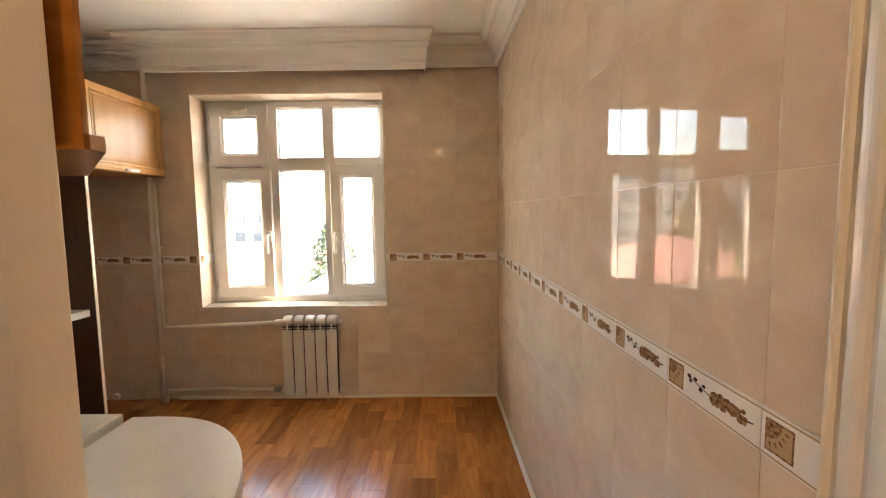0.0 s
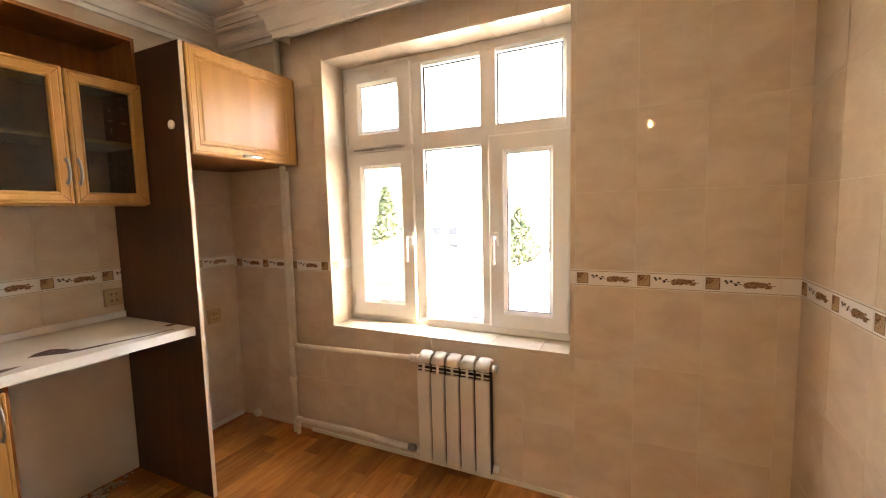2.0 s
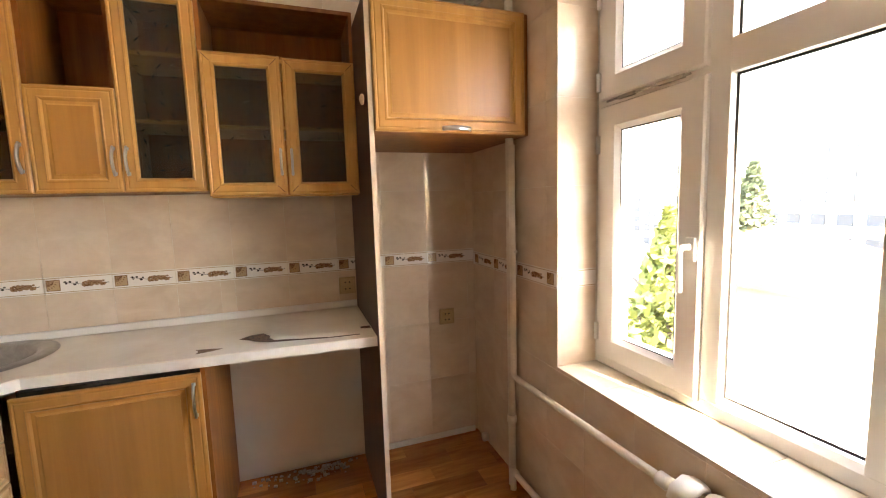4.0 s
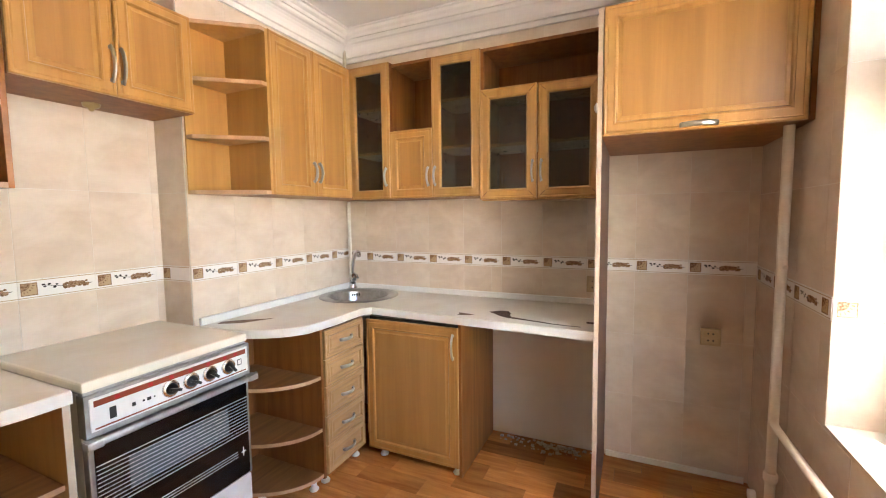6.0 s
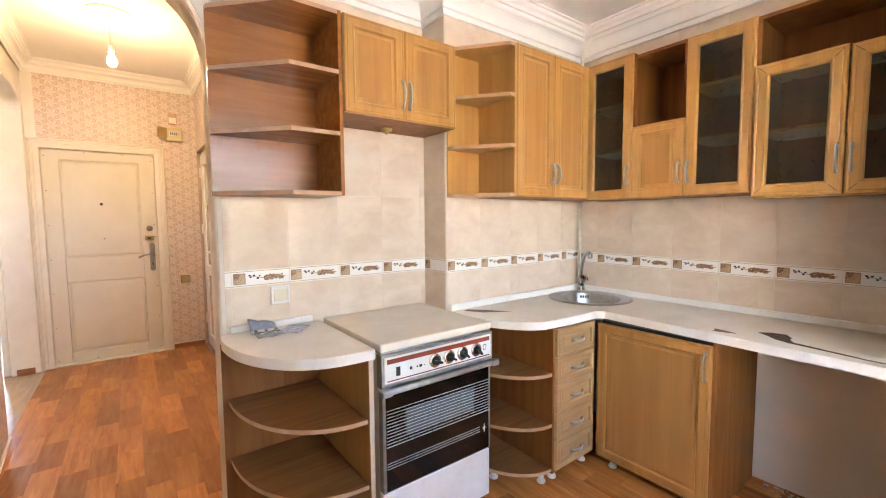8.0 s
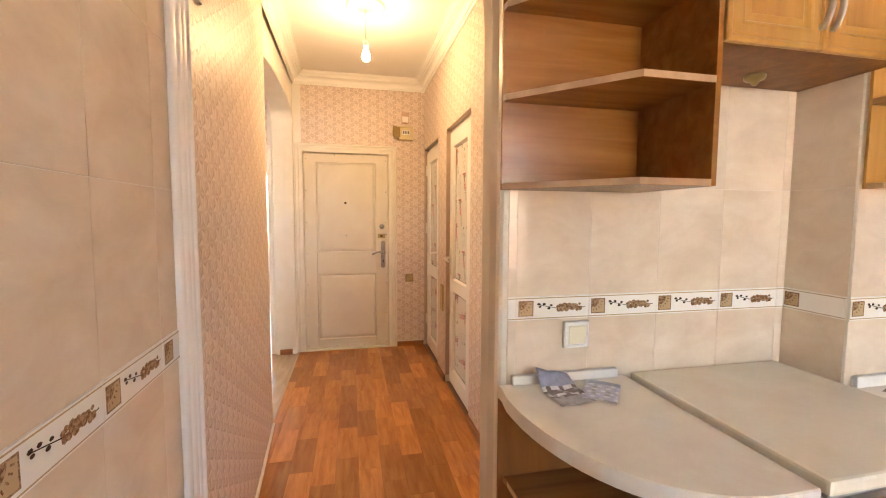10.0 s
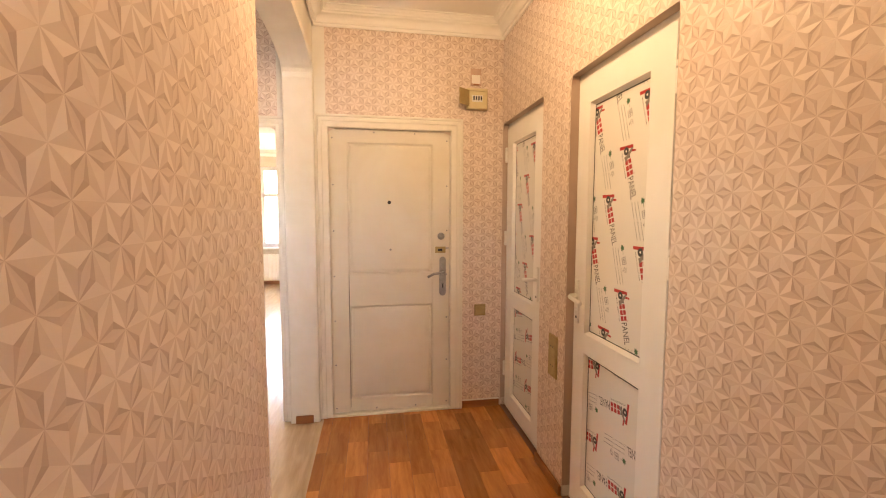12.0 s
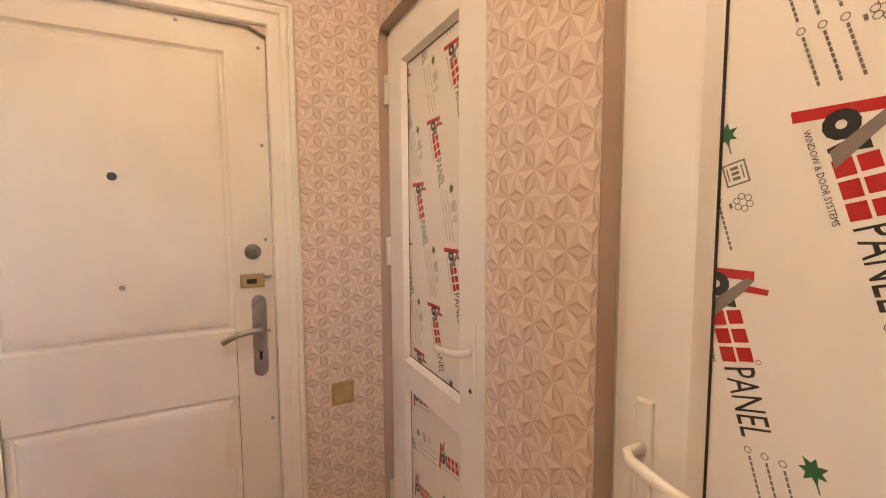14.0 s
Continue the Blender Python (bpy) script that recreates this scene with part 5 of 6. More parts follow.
part("cylinder_lock", lathe(bmesh.new(), [(0.027, 0.0), (0.026, 0.006), (0.012, 0.008), (0.011, 0.012)], (-0.012, DY, 1.309), "y", 20), STEEL, u, "round steel lock plate")
lk = part("latch", B(-0.045, DY, 1.185, 0.032, DY + 0.012, 1.232, bevel=0.003), BRASSY, u, "small brass latch")
part("latch_knob", B(-0.02, DY + 0.012, 1.20, 0.012, DY + 0.018, 1.216, bevel=0.002), BLACKP, lk)
part("latch_pin", tube(bmesh.new(), [(-0.045, DY + 0.006, 1.22), (-0.068, DY + 0.006, 1.222)], 0.005, 8), CHROME, lk)
bm = slab(bmesh.new(), ellipse(0, 0.12, 0.024, 0.026, 0, 180, 10) + ellipse(0, -0.12, 0.024, 0.026, 180, 360, 10), 0, 0.008, 0.002)
bmesh.ops.transform(bm, matrix=pose(-0.024, DY, 1.011) @ pose(0, 0, 0, 90, 0, 0) @ Matrix.Scale(-1, 4, (0, 0, 1)), verts=bm.verts[:])
pl = part("lock_plate", bm, GREYM, u, "long worn steel handle plate")
part("lever", tube(bmesh.new(), [(-0.024, DY + 0.006, 1.04), (-0.024, DY + 0.05, 1.04), (0.0, DY + 0.058, 1.043), (0.05, DY + 0.057, 1.035), (0.095, DY + 0.052, 1.012)], 0.0095, 12), STEEL, pl)
part("keyhole", B(-0.029, DY + 0.008, 0.925, -0.019, DY + 0.0088, 0.955), BLACKP, pl)
solo("door_threshold", B(-0.09, -2.10, -0.003, 0.795, -1.968, 0.014, bevel=0.003), CASING, "white painted threshold under the entrance door", "threshold", "structure")
solo("door_backing", B(-0.10, -2.20, 0, 0.80, -2.186, 2.08), DARKW, "dark board behind the entrance door", "door lining", "structure")


def casing(name, x0, x1, z1, w, y, label, jamb=0.12, lo=0.0, left=True):
    """A moulded architrave up both sides and over an opening, with its lining."""
    u = thing(name, pose(0, y, 0), label, "door frame", "", "structure")
    steps = [(0, 0.001), (0, 0.014), (0.006, 0.022), (0.016, 0.022), (0.020, 0.016), (0.028, 0.020), (0.045, 0.020), (0.050, 0.015), (w - 0.006, 0.013), (w, 0.008), (w, 0.001)]

    def pc(outer, inner):
        bm = bmesh.new()
        la, lb = [], []
        for o, yy in steps:
            t = o / w
            la.append(bm.verts.new((outer[0][0] + (inner[0][0] - outer[0][0]) * t, yy, outer[0][1] + (inner[0][1] - outer[0][1]) * t)))
            lb.append(bm.verts.new((outer[1][0] + (inner[1][0] - outer[1][0]) * t, yy, outer[1][1] + (inner[1][1] - outer[1][1]) * t)))
        for i in range(len(steps) - 1):
            bm.faces.new((la[i], la[i + 1], lb[i + 1], lb[i]))
        return bm

    part("architrave", pc([(x0 - w, lo), (x0 - w, z1 + w)], [(x0, lo), (x0, z1)]), CASING, u)
    part("architrave", pc([(x1 + w, lo), (x1 + w, z1 + w)], [(x1, lo), (x1, z1)]), CASING, u)
    part("head", pc([(x0 - w, z1 + w), (x1 + w, z1 + w)], [(x0, z1), (x1, z1)]), CASING, u)
    part("jamb", B(x0 - 0.014, -jamb, lo, x0, 0.002, z1), CASING, u)
    part("jamb", B(x1, -jamb, lo, x1 + 0.014, 0.002, z1), CASING, u)
    part("head_lining", B(x0, -jamb, z1, x1, 0.002, z1 + 0.013), CASING, u)


casing("door_frame_1", -0.078, 0.782, 2.064, 0.09, -1.984, "cream moulded frame round the entrance door", 0.10)
casing("door_frame_2", 1.125, 1.965, 2.048, 0.075, -1.984, "cream moulded frame of the open doorway", 0.20)


# ---- two plastic hall doors with printed film ----
LETTERS = {}


def letters(body):
    """The outlines of a word in the built-in font, scaled to a box of one by one."""
    if body not in LETTERS:
        cu = bpy.data.curves.new("word", "FONT")
        cu.body, cu.resolution_u = body, 2
        ob = bpy.data.objects.new("word", cu)
        me = bpy.data.meshes.new_from_object(ob)
        co = [v.co.copy() for v in me.vertices]
        fs = [list(p.vertices) for p in me.polygons]
        bpy.data.objects.remove(ob)
        bpy.data.meshes.remove(me)
        lo, hi = [min(c[i] for c in co) for i in (0, 1)], [max(c[i] for c in co) for i in (0, 1)]
        LETTERS[body] = [((c.x - lo[0]) / (hi[0] - lo[0]), (c.y - lo[1]) / (hi[1] - lo[1])) for c in co], fs
    return LETTERS[body]


def film(parent, x0, x1, z0, z1, y, origin, d, a1, b1, size=0.83):
    """The film's repeated mark: roof strokes, dark and red blocks as plain shapes, the plain words, rows of fine grey lines, a leaf and two emblems."""
    bm = bmesh.new()
    d = Vector(d).normalized()
    e = Vector((d.y, -d.x))

    def at(o, p, q, idx):
        w = o + (d * p + e * q) * size
        return bm.verts.new((w.x, y + 0.0003 * (1 + idx * 0.3), w.y))

    def poly(o, pts, idx):
        bm.faces.new([at(o, p, q, idx) for p, q in pts]).material_index = idx

    def rect(o, p0, p1, q0, q1, idx, lean=0.0):
        poly(o, [(p0, q0), (p1, q0), (p1 + lean, q1), (p0 + lean, q1)], idx)

    def word(o, body, p0, p1, q0, q1, idx):
        co, fs = letters(body)
        vs = [at(o, p0 + (p1 - p0) * u, q0 + (q1 - q0) * v, idx) for u, v in co]
        for f in fs:
            bm.faces.new([vs[i] for i in f]).material_index = idx

    def ring(o, p, q, r, w, idx, n=10):
        for k in range(n):
            t0, t1 = k * math.tau / n, (k + 1) * math.tau / n
            poly(o, [(p + c * math.cos(t), q + c * math.sin(t)) for c, t in ((r, t0), (r, t1), (r - w, t1), (r - w, t0))], idx)

    def mark(o):
        poly(o, [(-0.026, -0.048), (-0.010, -0.050), (0.020, 0.052), (0.006, 0.056)], 0)
        poly(o, [(0.024, 0.038), (0.034, 0.034), (0.044, 0.064), (0.036, 0.068)], 0)
        poly(o, [(0.020, 0.052), (0.034, 0.034), (0.068, -0.022), (0.044, -0.022), (0.014, 0.042)], 4)
        ring(o, 0.015, -0.003, 0.020, 0.014, 1, 12)
        poly(o, [(0.032, 0.018), (0.056, 0.018), (0.046, -0.024), (0.040, -0.024)], 1)
        for k in range(3):
            p = 0.057 + 0.029 * k
            rect(o, p, p + 0.0235, -0.024, -0.003, 0, 0.001)
            rect(o, p + 0.002, p + 0.0235, 0.001, 0.022, 0, 0.001)
        word(o, "PANEL", 0.148, 0.253, -0.024, 0.020, 1)
        word(o, "WINDOW & DOOR SYSTEMS", 0.006, 0.140, -0.042, -0.034, 1)
        ring(o, 0.140, 0.028, 0.004, 0.001, 0, 8)
        for c in range(3):
            for h in range(2):
                p, q = 0.272 + 0.096 * h + 0.006 * c, -0.020 + 0.022 * c
                ring(o, p, q, 0.0055, 0.0014, 3, 8)
                for k in range(9):
                    rect(o, p + 0.009 + 0.0082 * k, p + 0.0155 + 0.0082 * k, q - 0.0017, q + 0.0017, 3)
        leaf = [(0.285 + r * math.cos(t), 0.060 + 0.9 * r * math.sin(t)) for t, r in [(k * math.tau / 14, (0.021, 0.010, 0.019, 0.011)[k % 4]) for k in range(14)]]
        poly(o, leaf, 2)
        rect(o, 0.303, 0.316, 0.059, 0.061, 2)
        for p0, p1, q0, q1 in ((0.330, 0.3325, 0.042, 0.076), (0.3635, 0.366, 0.042, 0.076), (0.3325, 0.3635, 0.042, 0.0445), (0.3325, 0.3635, 0.0735, 0.076), (0.337, 0.342, 0.053, 0.064), (0.345, 0.350, 0.053, 0.064), (0.353, 0.358, 0.053, 0.064), (0.337, 0.358, 0.068, 0.070), (0.337, 0.358, 0.047, 0.049)):
            rect(o, p0, p1, q0, q1, 3)
        for k in range(6):
            ring(o, 0.394 + 0.0095 * math.cos(k * math.tau / 6), 0.058 + 0.0095 * math.sin(k * math.tau / 6), 0.0055, 0.0014, 3, 7)
        rect(o, 0.390, 0.398, 0.038, 0.042, 3)

    for i in range(-6, 7):
        for j in range(-6, 7):
            o = Vector(origin) + Vector(a1) * i + Vector(b1) * j
            if x0 - 0.4 < o.x < x1 + 0.4 and z0 - 0.4 < o.y < z1 + 0.4:
                mark(o)
    for co, no in (((x0, 0, 0), (-1, 0, 0)), ((x1, 0, 0), (1, 0, 0)), ((0, 0, z0), (0, 0, -1)), ((0, 0, z1), (0, 0, 1))):
        bmesh.ops.bisect_plane(bm, geom=bm.verts[:] + bm.edges[:] + bm.faces[:], plane_co=co, plane_no=no, clear_outer=True)
    return part("film_print", bm, [RED, BLACKP, GREENP, GREYP, STONEP], parent, "red, black and green marks printed on the film")


def pvc_door(name, u0, u1, label, handle_u, hinge_u, upper, lower):
    u = thing(name, pose(-0.47, 1.10, 0, 0, 0, -90), label, "door", "", "structure")
    y = -0.035
    part("outer_frame", rings(bmesh.new(), [(u0, u1, 0.0, 2.13, y - 0.06), (u0, u1, 0.0, 2.13, y - 0.012), (u0 + 0.004, u1 - 0.004, 0.004, 2.126, y - 0.008), (u0 + 0.045, u1 - 0.045, 0.02, 2.085, y - 0.008), (u0 + 0.045, u1 - 0.045, 0.02, 2.085, y - 0.06)], closed=False), PVC, u)
    a, b = u0 + 0.038, u1 - 0.038
    bm = bmesh.new()
    w, v = 0.125, 0.125 if handle_u < (u0 + u1) / 2 else 0.102
    for r in ((a, a + w, 0.03, 2.09), (b - v, b, 0.03, 2.09), (a + w, b - v, 1.972, 2.09), (a + w, b - v, 0.03, 0.145), (a + w, b - v, 0.812, 0.902)):
        box(bm, r[0], y - 0.06, r[2], r[1], y + 0.012, r[3])
    leaf = part("leaf", bm, PVC, u)
    for z0, z1, mark in ((0.902, 1.972, upper), (0.145, 0.812, lower)):
        p0, p1 = a + w, b - v
        part("bead", rings(bmesh.new(), frame_rings(p0, p1, z0, z1, [(-0.004, y + 0.0125), (0.002, y + 0.013), (0.014, y - 0.004), (0.016, y - 0.006)]), closed=False), PVC, leaf)
        part("gasket", rings(bmesh.new(), frame_rings(p0, p1, z0, z1, [(0.015, y - 0.0058), (0.020, y - 0.0062)]), closed=False), GASKET_SHADE, leaf)
        pn = part("infill_panel", B(p0, y - 0.03, z0, p1, y - 0.008, z1), PANELP, u, "white panel still under printed protective film")
        film(pn, p0 + 0.017, p1 - 0.017, z0 + 0.017, z1 - 0.017, y - 0.008, *mark)
    hb = part("handle_plate", B(handle_u - 0.014, y + 0.012, 0.94, handle_u + 0.014, y + 0.022, 1.15, bevel=0.004), PVC, leaf, "white plastic handle plate")
    s = 1 if handle_u > (u0 + u1) / 2 else -1
    part("lever", tube(bmesh.new(), [(handle_u, y + 0.018, 1.075), (handle_u, y + 0.055, 1.075), (handle_u - s * 0.015, y + 0.066, 1.073), (handle_u - s * 0.06, y + 0.066, 1.066), (handle_u - s * 0.115, y + 0.062, 1.058)], 0.0105, 12, True, 0.8), PVC, hb)
    part("keyhole", lathe(bmesh.new(), [(0.007, 0.0), (0.0065, 0.001)], (handle_u, y + 0.022, 0.97), "y", 12), BLACKP, hb)
    for z in (0.30, 1.29, 1.90):
        h = part("hinge", lathe(bmesh.new(), [(0.011, z - 0.05), (0.012, z - 0.048), (0.012, z + 0.03), (0.010, z + 0.032)], (hinge_u, y + 0.012, 0), sides=12), PVC, u)
        part("hinge_cap", lathe(bmesh.new(), [(0.011, z + 0.034), (0.012, z + 0.036), (0.012, z + 0.055), (0.010, z + 0.057)], (hinge_u, y + 0.012, 0), sides=12), PVC, h)
    part("threshold", B(u0, y - 0.06, 0.0, u1, y - 0.004, 0.024), PVC, u)


pvc_door("door_3", 1.282, 2.003, "white plastic door with film-covered panels and a lever handle", 1.925, 1.30, ((1.609, 1.726), (-0.29, -0.957), (-0.112, -0.394), (0.118, -0.187)), ((1.541, 0.664), (0.98, -0.17), (0.0, -0.35), (0.218, -0.237)))
pvc_door("door_2", 2.337, 3.073, "white plastic door with film-covered panels beside the entrance", 2.43, 3.05, ((2.70, 1.72), (-0.29, -0.957), (-0.112, -0.394), (0.118, -0.187)), ((2.66, 0.659), (-0.98, 0.17), (0.0, -0.342), (-0.20, -0.125)))
for a, b in ((1.28, 2.005), (2.335, 3.075)):
    o = thing("door_void", pose(-0.47, 1.10, 0, 0, 0, -90), "dark board closing the space behind the door", "door lining", "", "structure")
    part("board", B(a - 0.05, -0.30, 0, b + 0.05, -0.26, 2.2), DARKW, o)


# ---- fuse box, bulb ----
CREAMP = mat("old_cream_plastic", (0.66, 0.56, 0.34), 0.4)
u = thing("fuse_box", pose(-0.265, -1.984, 2.295), "yellowed plastic fuse box with its cover hanging open", "fuse box")
part("housing", rings(bmesh.new(), frame_rings(-0.075, 0.075, -0.072, 0.072, [(0, 0), (0, 0.04), (0.006, 0.046), (0.018, 0.046), (0.02, 0.038)])), CREAMP, u)
part("breaker_window", B(-0.038, 0.038, -0.022, 0.04, 0.042, 0.024), WHITEE, u)
for k in range(4):
    part("breaker", B(-0.032 + 0.018 * k, 0.042, -0.012, -0.023 + 0.018 * k, 0.050, 0.016, bevel=0.001), BLACKP, u)
cv = B(0.0, -0.003, -0.055, 0.105, 0.003, 0.055, bevel=0.002)
bmesh.ops.transform(cv, matrix=pose(0.062, 0.046, 0.0, 0, 0, 38), verts=cv.verts[:])
part("cover", cv, BRASSY, u, "brownish translucent cover")
NOTICE = mottled(mat("pinkish_notice", (0.55, 0.36, 0.28), 0.5), (0.46, 0.29, 0.22), (0.62, 0.43, 0.35), (1, 1, 1), 12, 3)
u = thing("wall_notice", pose(-0.262, -1.983, 2.455), "small faded notice card taped over the fuse box", "notice")
part("card", B(-0.04, 0.0, -0.06, 0.04, 0.006, 0.06, bevel=0.002), NOTICE, u)
part("label_field", B(-0.032, 0.006, -0.045, 0.032, 0.007, 0.015), BORDER, u)
part("clip", B(-0.02, 0.006, -0.058, 0.02, 0.012, -0.05, bevel=0.002), SKIRT, u)
u = thing("hanging_bulb", pose(0.195, -0.5, HZ), "bare lit light bulb hanging from a ceiling rose", "lamp")
part("ceiling_rose", lathe(bmesh.new(), [(0.13, 0.0), (0.132, -0.008), (0.115, -0.016), (0.10, -0.012), (0.085, -0.02), (0.05, -0.018), (0.03, -0.028), (0.01, -0.03)], sides=32), CEIL, u, "round white plaster ceiling rose")
part("cord", tube(bmesh.new(), [(0, 0, -0.02), (0.004, 0.002, -0.12), (0, 0, -0.235)], 0.0035, 8), PVC, u)
part("lamp_holder", lathe(bmesh.new(), [(0.008, -0.225), (0.018, -0.235), (0.019, -0.27), (0.015, -0.275)], sides=16), PVC, u, "white lamp holder")
bb = part("bulb", lathe(bmesh.new(), [(0.013, -0.272), (0.014, -0.285), (0.022, -0.305), (0.0295, -0.33), (0.029, -0.345), (0.02, -0.362), (0.006, -0.368)], sides=24), BULBM, u, "glowing warm bulb")
bb.visible_shadow = False

# ---- next room ----
# invented window, out of view, that frames the passage's added daylight opening
u = thing("added_fill_window", pose(0, -0.1, 0), "unseen small white plastic window added to light the side passage", "window", "", "structure")
part("window_frame", rings(bmesh.new(), [(o + 1.7, 2.2 - o, 1.45 + o, 2.15 - o, y) for o, y in ((0, 0.1), (0, 0.04), (0.05, 0.04), (0.05, 0.1))], closed=False), PVC, u)
u = thing("window_2", pose(0, -8.33, 0), "white plastic window of the bright room", "window", "", "structure")
rings_ = [(2.05, 3.45, 0.80, 2.48, 0.06), (2.05, 3.45, 0.80, 2.48, 0.0), (2.13, 3.37, 0.88, 2.40, 0.0), (2.13, 3.37, 0.88, 2.40, 0.06)]
part("window_frame", rings(bmesh.new(), rings_, closed=False), PVC, u)
part("mullion", B(2.72, 0.0, 0.88, 2.80, 0.06, 2.40, bevel=0.004), PVC, u)
part("transom", B(2.13, 0.004, 1.85, 3.37, 0.06, 1.93, bevel=0.004), PVC, u)
part("window_sill", B(2.0, 0.03, 0.765, 3.5, 0.24, 0.80, bevel=0.006), PVC, u)
u = thing("radiator", pose(2.35, -8.297, 0.10), "white radiator under the window of the next room", "radiator")
for k in range(8):
    part("section", B(0.082 * k + 0.003, 0.0, 0.0, 0.082 * k + 0.079, 0.08, 0.55, bevel=0.006), RADP, u)
solo("skirting_room", B(0.21, -8.298, 0.0, 4.29, -8.28, 0.07, bevel=0.004), SKIRT, "brown skirting board of the next room", "skirting", "structure")
solo("skirting_room_side", B(4.28, -8.28, 0.0, 4.298, -2.2, 0.07, bevel=0.004), SKIRT, "brown skirting board of the next room", "skirting", "structure")
cornice("cornice_room", [(4.298, -2.2), (4.298, -8.298), (0.21, -8.298)][::-1], profile(0.12, 0.12, 2.82), "white plaster cornice of the next room")

# ---- outdoors ----
GROUND = mottled(mat("town_ground", (0.16, 0.15, 0.12), 0.9), (0.09, 0.10, 0.06), (0.24, 0.22, 0.18), (1, 1, 1), 0.06, 6)
ROOFP = mottled(mat("pale_sheet_roof", (0.55, 0.53, 0.5), 0.6), (0.66, 0.645, 0.62), (0.76, 0.75, 0.73), (1, 1, 1), 0.7, 5)
ROOFR = mottled(mat("red_sheet_roof", (0.35, 0.1, 0.08), 0.5), (0.34, 0.16, 0.13), (0.42, 0.22, 0.18), (1, 1, 1), 0.9, 4)
RENDERW = mottled(mat("pale_render", (0.5, 0.47, 0.42), 0.8), (0.42, 0.39, 0.34), (0.55, 0.52, 0.47), (1, 1, 1), 0.4, 5)
DARKGL = mat("far_window_glass", (0.04, 0.05, 0.07), 0.15)
solo("ground", B(-400, -400, -10.2, 400, 400, -10), GROUND, "grey-green town ground below the flat", "ground", "structure")


def roofed_house(m, w, d, h, rise, label, roofmat, eaves=0.5):
    u = thing("house", m, label, "house", "houses outside")
    part("wall", B(0, 0, 0, w, d, h), RENDERW, u)
    bm = bmesh.new()
    e = eaves
    v = [bm.verts.new(p) for p in ((-e, -e, h), (w + e, -e, h), (w + e, d + e, h), (-e, d + e, h), (-e + d * 0.5, d / 2, h + rise), (w + e - d * 0.5, d / 2, h + rise))]
    for f in ((0, 1, 5, 4), (1, 2, 5), (2, 3, 4, 5), (3, 0, 4), (3, 2, 1, 0)):
        bm.faces.new([v[i] for i in f])
    part("roof", bm, roofmat, u)
    part("eaves", B(-e - 0.05, -e - 0.06, h - 0.18, w + e + 0.05, -e, h + 0.02), ROOFR, u, "red eaves board")
    return u


h1 = roofed_house(pose(-5.2, 9.0, -10), 22, 14, 8.4, 3.0, "low building with a wide pale sheet-metal roof", ROOFP)
for k in range(6):
    sg = bmesh.new()
    box(sg, 3.0 + 1.1 * k, 0.7, 8.64, 3.08 + 1.1 * k, 1.0, 9.05)
    box(sg, 3.0 + 1.1 * k, 0.68, 8.62, 3.3 + 1.1 * k, 0.74, 8.70)
    part("snow_guard", sg, ROOFR, h1, "red snow guard")
roofed_house(pose(-13.5, 17, -10), 6, 6, 8.6, 1.6, "small house with a red sheet-metal roof", ROOFR)
roofed_house(pose(8, 30, -10), 14, 10, 8.6, 2.2, "house with a red sheet-metal roof behind", ROOFR)


def block(m, w, d, floors, bays, label):
    u = thing("apartment_block", m, label, "building", "far apartment blocks")
    h = floors * 3.0
    part("wall", B(0, 0, 0, w, d, h), RENDERW, u)
    part("roof", B(-0.3, -0.3, h, w + 0.3, d + 0.3, h + 0.8), RENDERW, u)
    bay = w / bays
    wm = mesh_of("window", B(0, -0.12, 0, bay * 0.55, -0.02, 1.5), DARKGL)
    bm2 = mesh_of("balcony", B(0, -1.0, 0, bay * 0.9, -0.02, 1.0), ROOFP)
    for f in range(floors):
        for b in range(bays):
            part("window", wm, None, u, loc=(bay * b + bay * 0.2, 0, f * 3.0 + 1.0))
            if b % 3 == 1:
                part("balcony", bm2, None, u, loc=(bay * b + bay * 0.05, 0, f * 3.0 + 0.1))


block(pose(-75, 78, -10, 0, 0, -12), 48, 14, 6, 14, "long pale apartment block behind the trees")
block(pose(-125, 100, -10, 0, 0, 15), 26, 14, 9, 8, "tall pale apartment block far away")
block(pose(-12, 110, -10), 50, 14, 5, 14, "far pale apartment block on the skyline")
block(pose(50, 95, -10, 0, 0, 10), 40, 14, 6, 12, "far pale apartment block on the skyline")
LEAFY = mottled(mat("spring_leaves", (0.10, 0.13, 0.03), 0.7), (0.07, 0.10, 0.02), (0.16, 0.17, 0.04), (1, 1, 1), 1.5, 3)
LEAFD = mottled(mat("dark_leaves", (0.04, 0.06, 0.03), 0.8), (0.03, 0.05, 0.025), (0.07, 0.09, 0.045), (1, 1, 1), 1.5, 3)
BARK = mottled(mat("bark", (0.1, 0.08, 0.06), 0.9), (0.07, 0.05, 0.04), (0.14, 0.11, 0.085), (1, 1, 0.3), 8, 4)


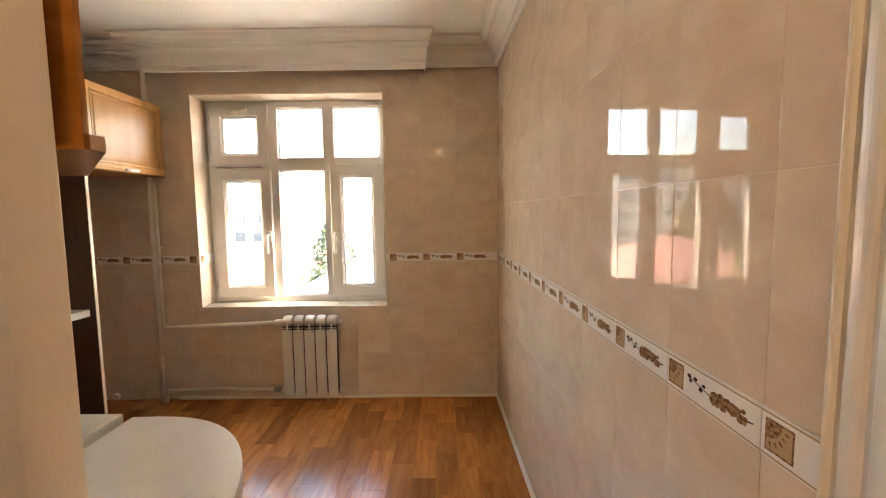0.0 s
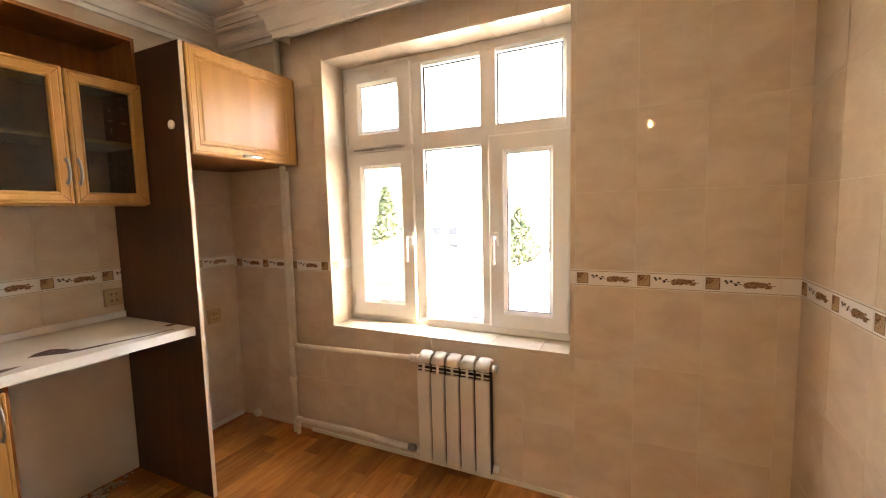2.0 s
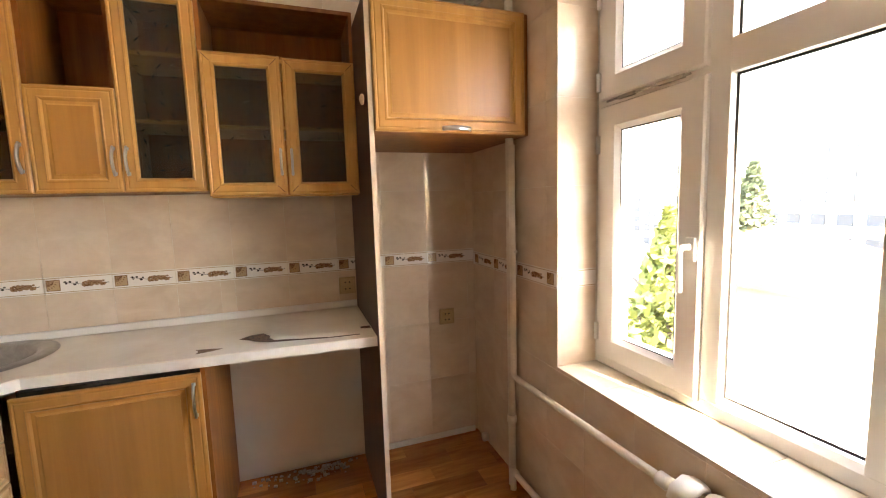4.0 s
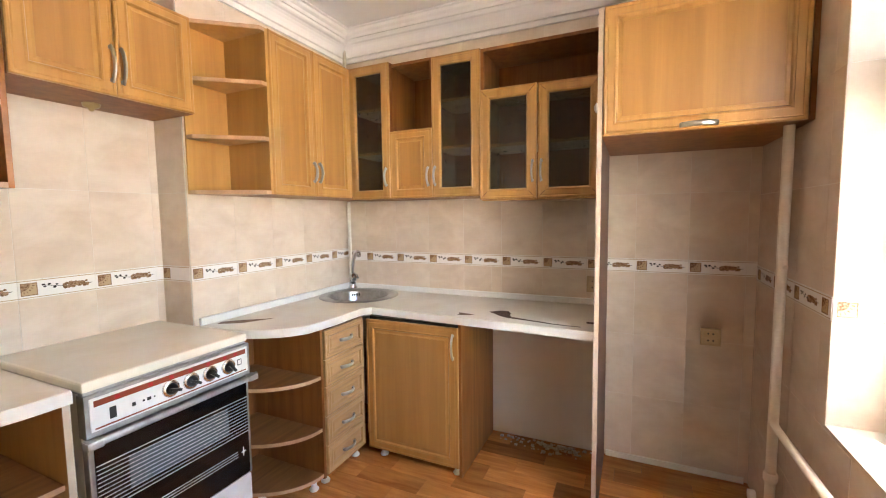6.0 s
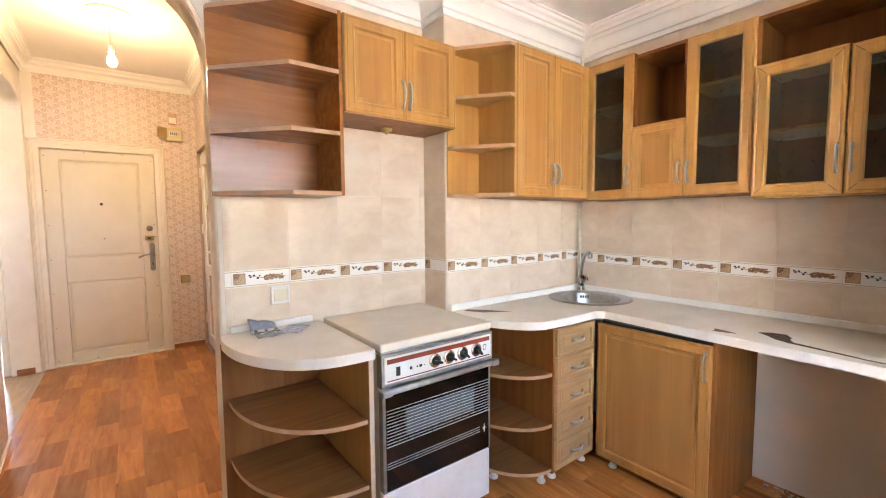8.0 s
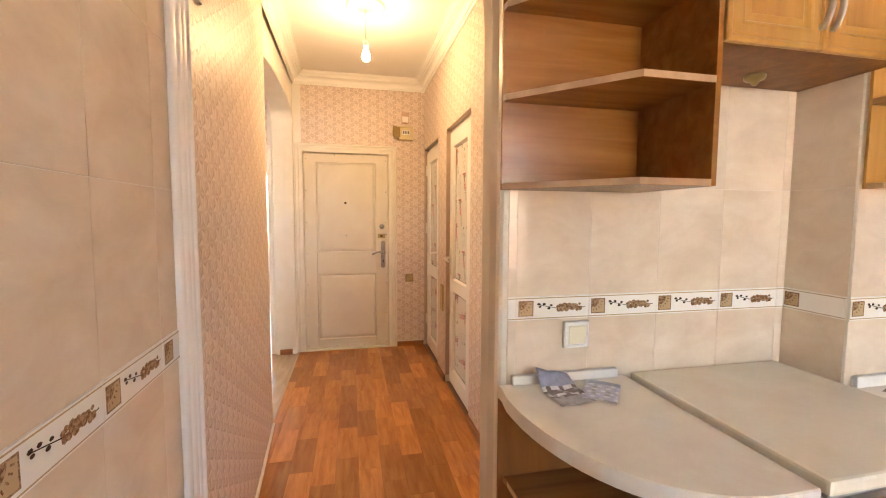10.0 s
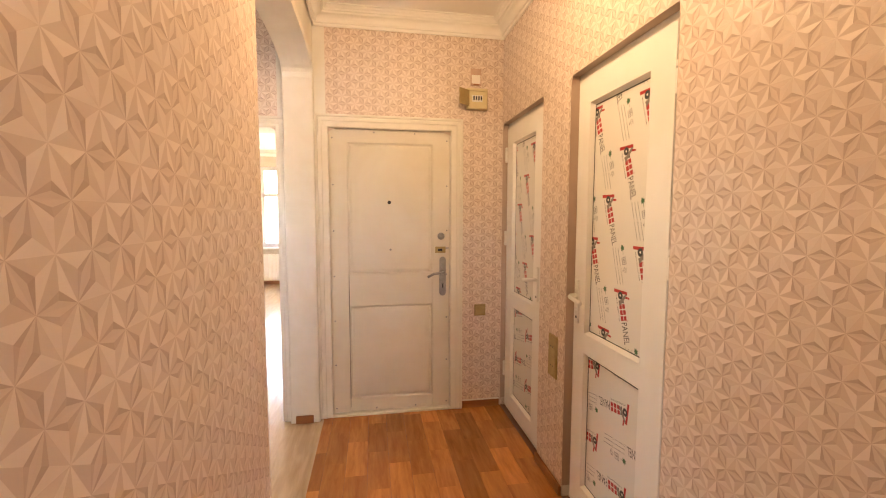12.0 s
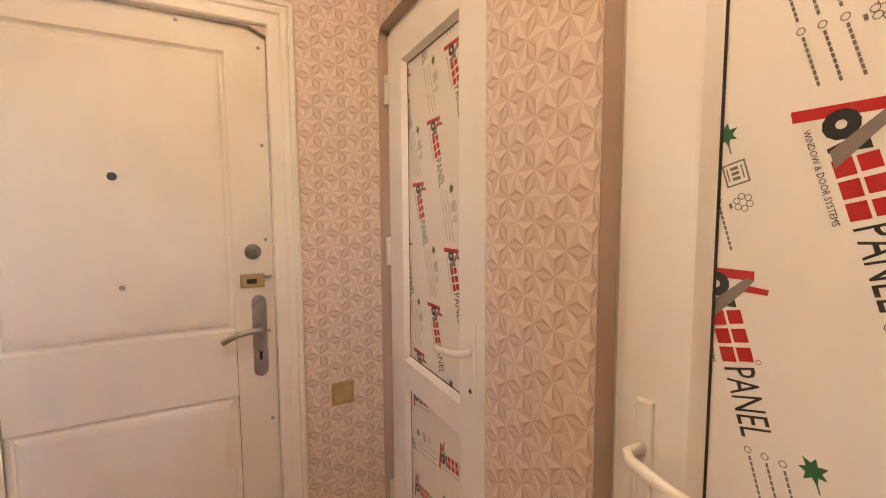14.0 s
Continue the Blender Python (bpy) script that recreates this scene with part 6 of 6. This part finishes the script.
def tree(x, y, h, r, m, seed, label, tall=1.0):
    rnd = random.Random(seed)
    u = thing("tree", pose(x, y, -10), label, "tree", "trees outside")
    bm = bmesh.new()
    tube(bm, [(0, 0, 0), (0.1, 0.05, h * 0.3), (0.0, 0.1, h * 0.6), (0.1, 0, h * 0.9)], 0.16, 8)
    for k in range(9):
        a, z = rnd.uniform(0, math.tau), h * rnd.uniform(0.35, 0.8)
        l = r * rnd.uniform(0.5, 0.9)
        tube(bm, [(0.05, 0.05, z), (l * 0.5 * math.cos(a), l * 0.5 * math.sin(a), z + l * 0.3), (l * math.cos(a), l * math.sin(a), z + l * 0.75)], 0.05, 5)
    part("trunk", bm, BARK, u)
    vs, fs = [], []
    for k in range(2600):
        t = rnd.random() ** 0.8
        z = h * (0.32 + 0.70 * t)
        env = r * (math.sin(math.pi * min(1.0, 0.14 + 0.86 * t) ** (0.75 / tall))) + 0.15
        env *= 0.75 + 0.35 * noise.noise(Vector((k % 37, z * 0.8, seed)))
        a, q = rnd.uniform(0, math.tau), env * math.sqrt(rnd.random())
        c = Vector((q * math.cos(a), q * math.sin(a), z))
        s = rnd.uniform(0.10, 0.24)
        ax = Vector((rnd.gauss(0, 1), rnd.gauss(0, 1), rnd.gauss(0, 1))).normalized()
        bx = ax.orthogonal().normalized()
        n = len(vs)
        vs += [c + s * ax, c + s * 0.5 * bx, c - s * ax, c - s * 0.5 * bx]
        fs.append((n, n + 1, n + 2, n + 3))
    me = bpy.data.meshes.new("crown")
    me.from_pydata(vs, [], fs)
    me.materials.append(m)
    part("crown", me, None, u)


tree(-8.2, 12.0, 10.9, 1.6, LEAFY, 1, "leafy yellow-green spring tree outside the window")
tree(-10.5, 14.5, 10.2, 1.9, LEAFY, 2, "leafy yellow-green spring tree outside the window")
tree(-13.0, 22.0, 12.5, 2.2, LEAFD, 3, "dark green conifer behind the houses", 1.6)
tree(-17.0, 25.0, 12.0, 2.4, LEAFD, 4, "dark green conifer behind the houses", 1.6)
tree(-7.0, 28.0, 11.2, 2.6, LEAFD, 5, "dark green tree behind the pale roof")
tree(-3.0, 30.0, 10.8, 2.8, LEAFD, 6, "dark green tree behind the pale roof")
tree(10.0, 42.0, 11.5, 3.2, LEAFD, 7, "dark green tree behind the pale roof")
tree(18.0, 46.0, 11.5, 3.2, LEAFD, 8, "dark green tree behind the pale roof")


# ---- planks and tiles, piece by piece ----
for job in TILE_JOBS:
    lay_tiles(*job)
PLANK = {}


def plank_mesh(w, l, material):
    key = (round(w, 3), round(l, 3), material)
    if key not in PLANK:
        g = 0.0006
        bm = bmesh.new()
        lo = [bm.verts.new((x, y, 0)) for x, y in ((g, g), (w - g, g), (w - g, l - g), (g, l - g))]
        hi = [bm.verts.new((x, y, 0.003)) for x, y in ((g, g), (w - g, g), (w - g, l - g), (g, l - g))]
        bm.faces.new(hi)
        for i in range(4):
            bm.faces.new((lo[i], lo[(i + 1) % 4], hi[(i + 1) % 4], hi[i]))
        PLANK[key] = mesh_of("plank", bm, material)
    return PLANK[key]


def lay_planks(owner, x0, x1, y0, y1, w, l, material):
    x, col = x0, 0
    while x < x1 - 0.01:
        wx = min(w, x1 - x)
        y = y0 - l * ((col * 0.37) % 1.0)
        while y < y1 - 0.01:
            a, b = max(y, y0), min(y + l, y1)
            if b - a > 0.015:
                part("plank", plank_mesh(wx, b - a, material), None, owner, loc=(x, a, -0.003))
            y += l
        x += w
        col += 1


lay_planks(floor, -2.43, 0.845, 1.30, 3.95, 0.125, 0.36, FLOOR)
lay_planks(floor, -0.47, 0.845, -1.985, 1.30, 0.125, 0.36, FLOOR)
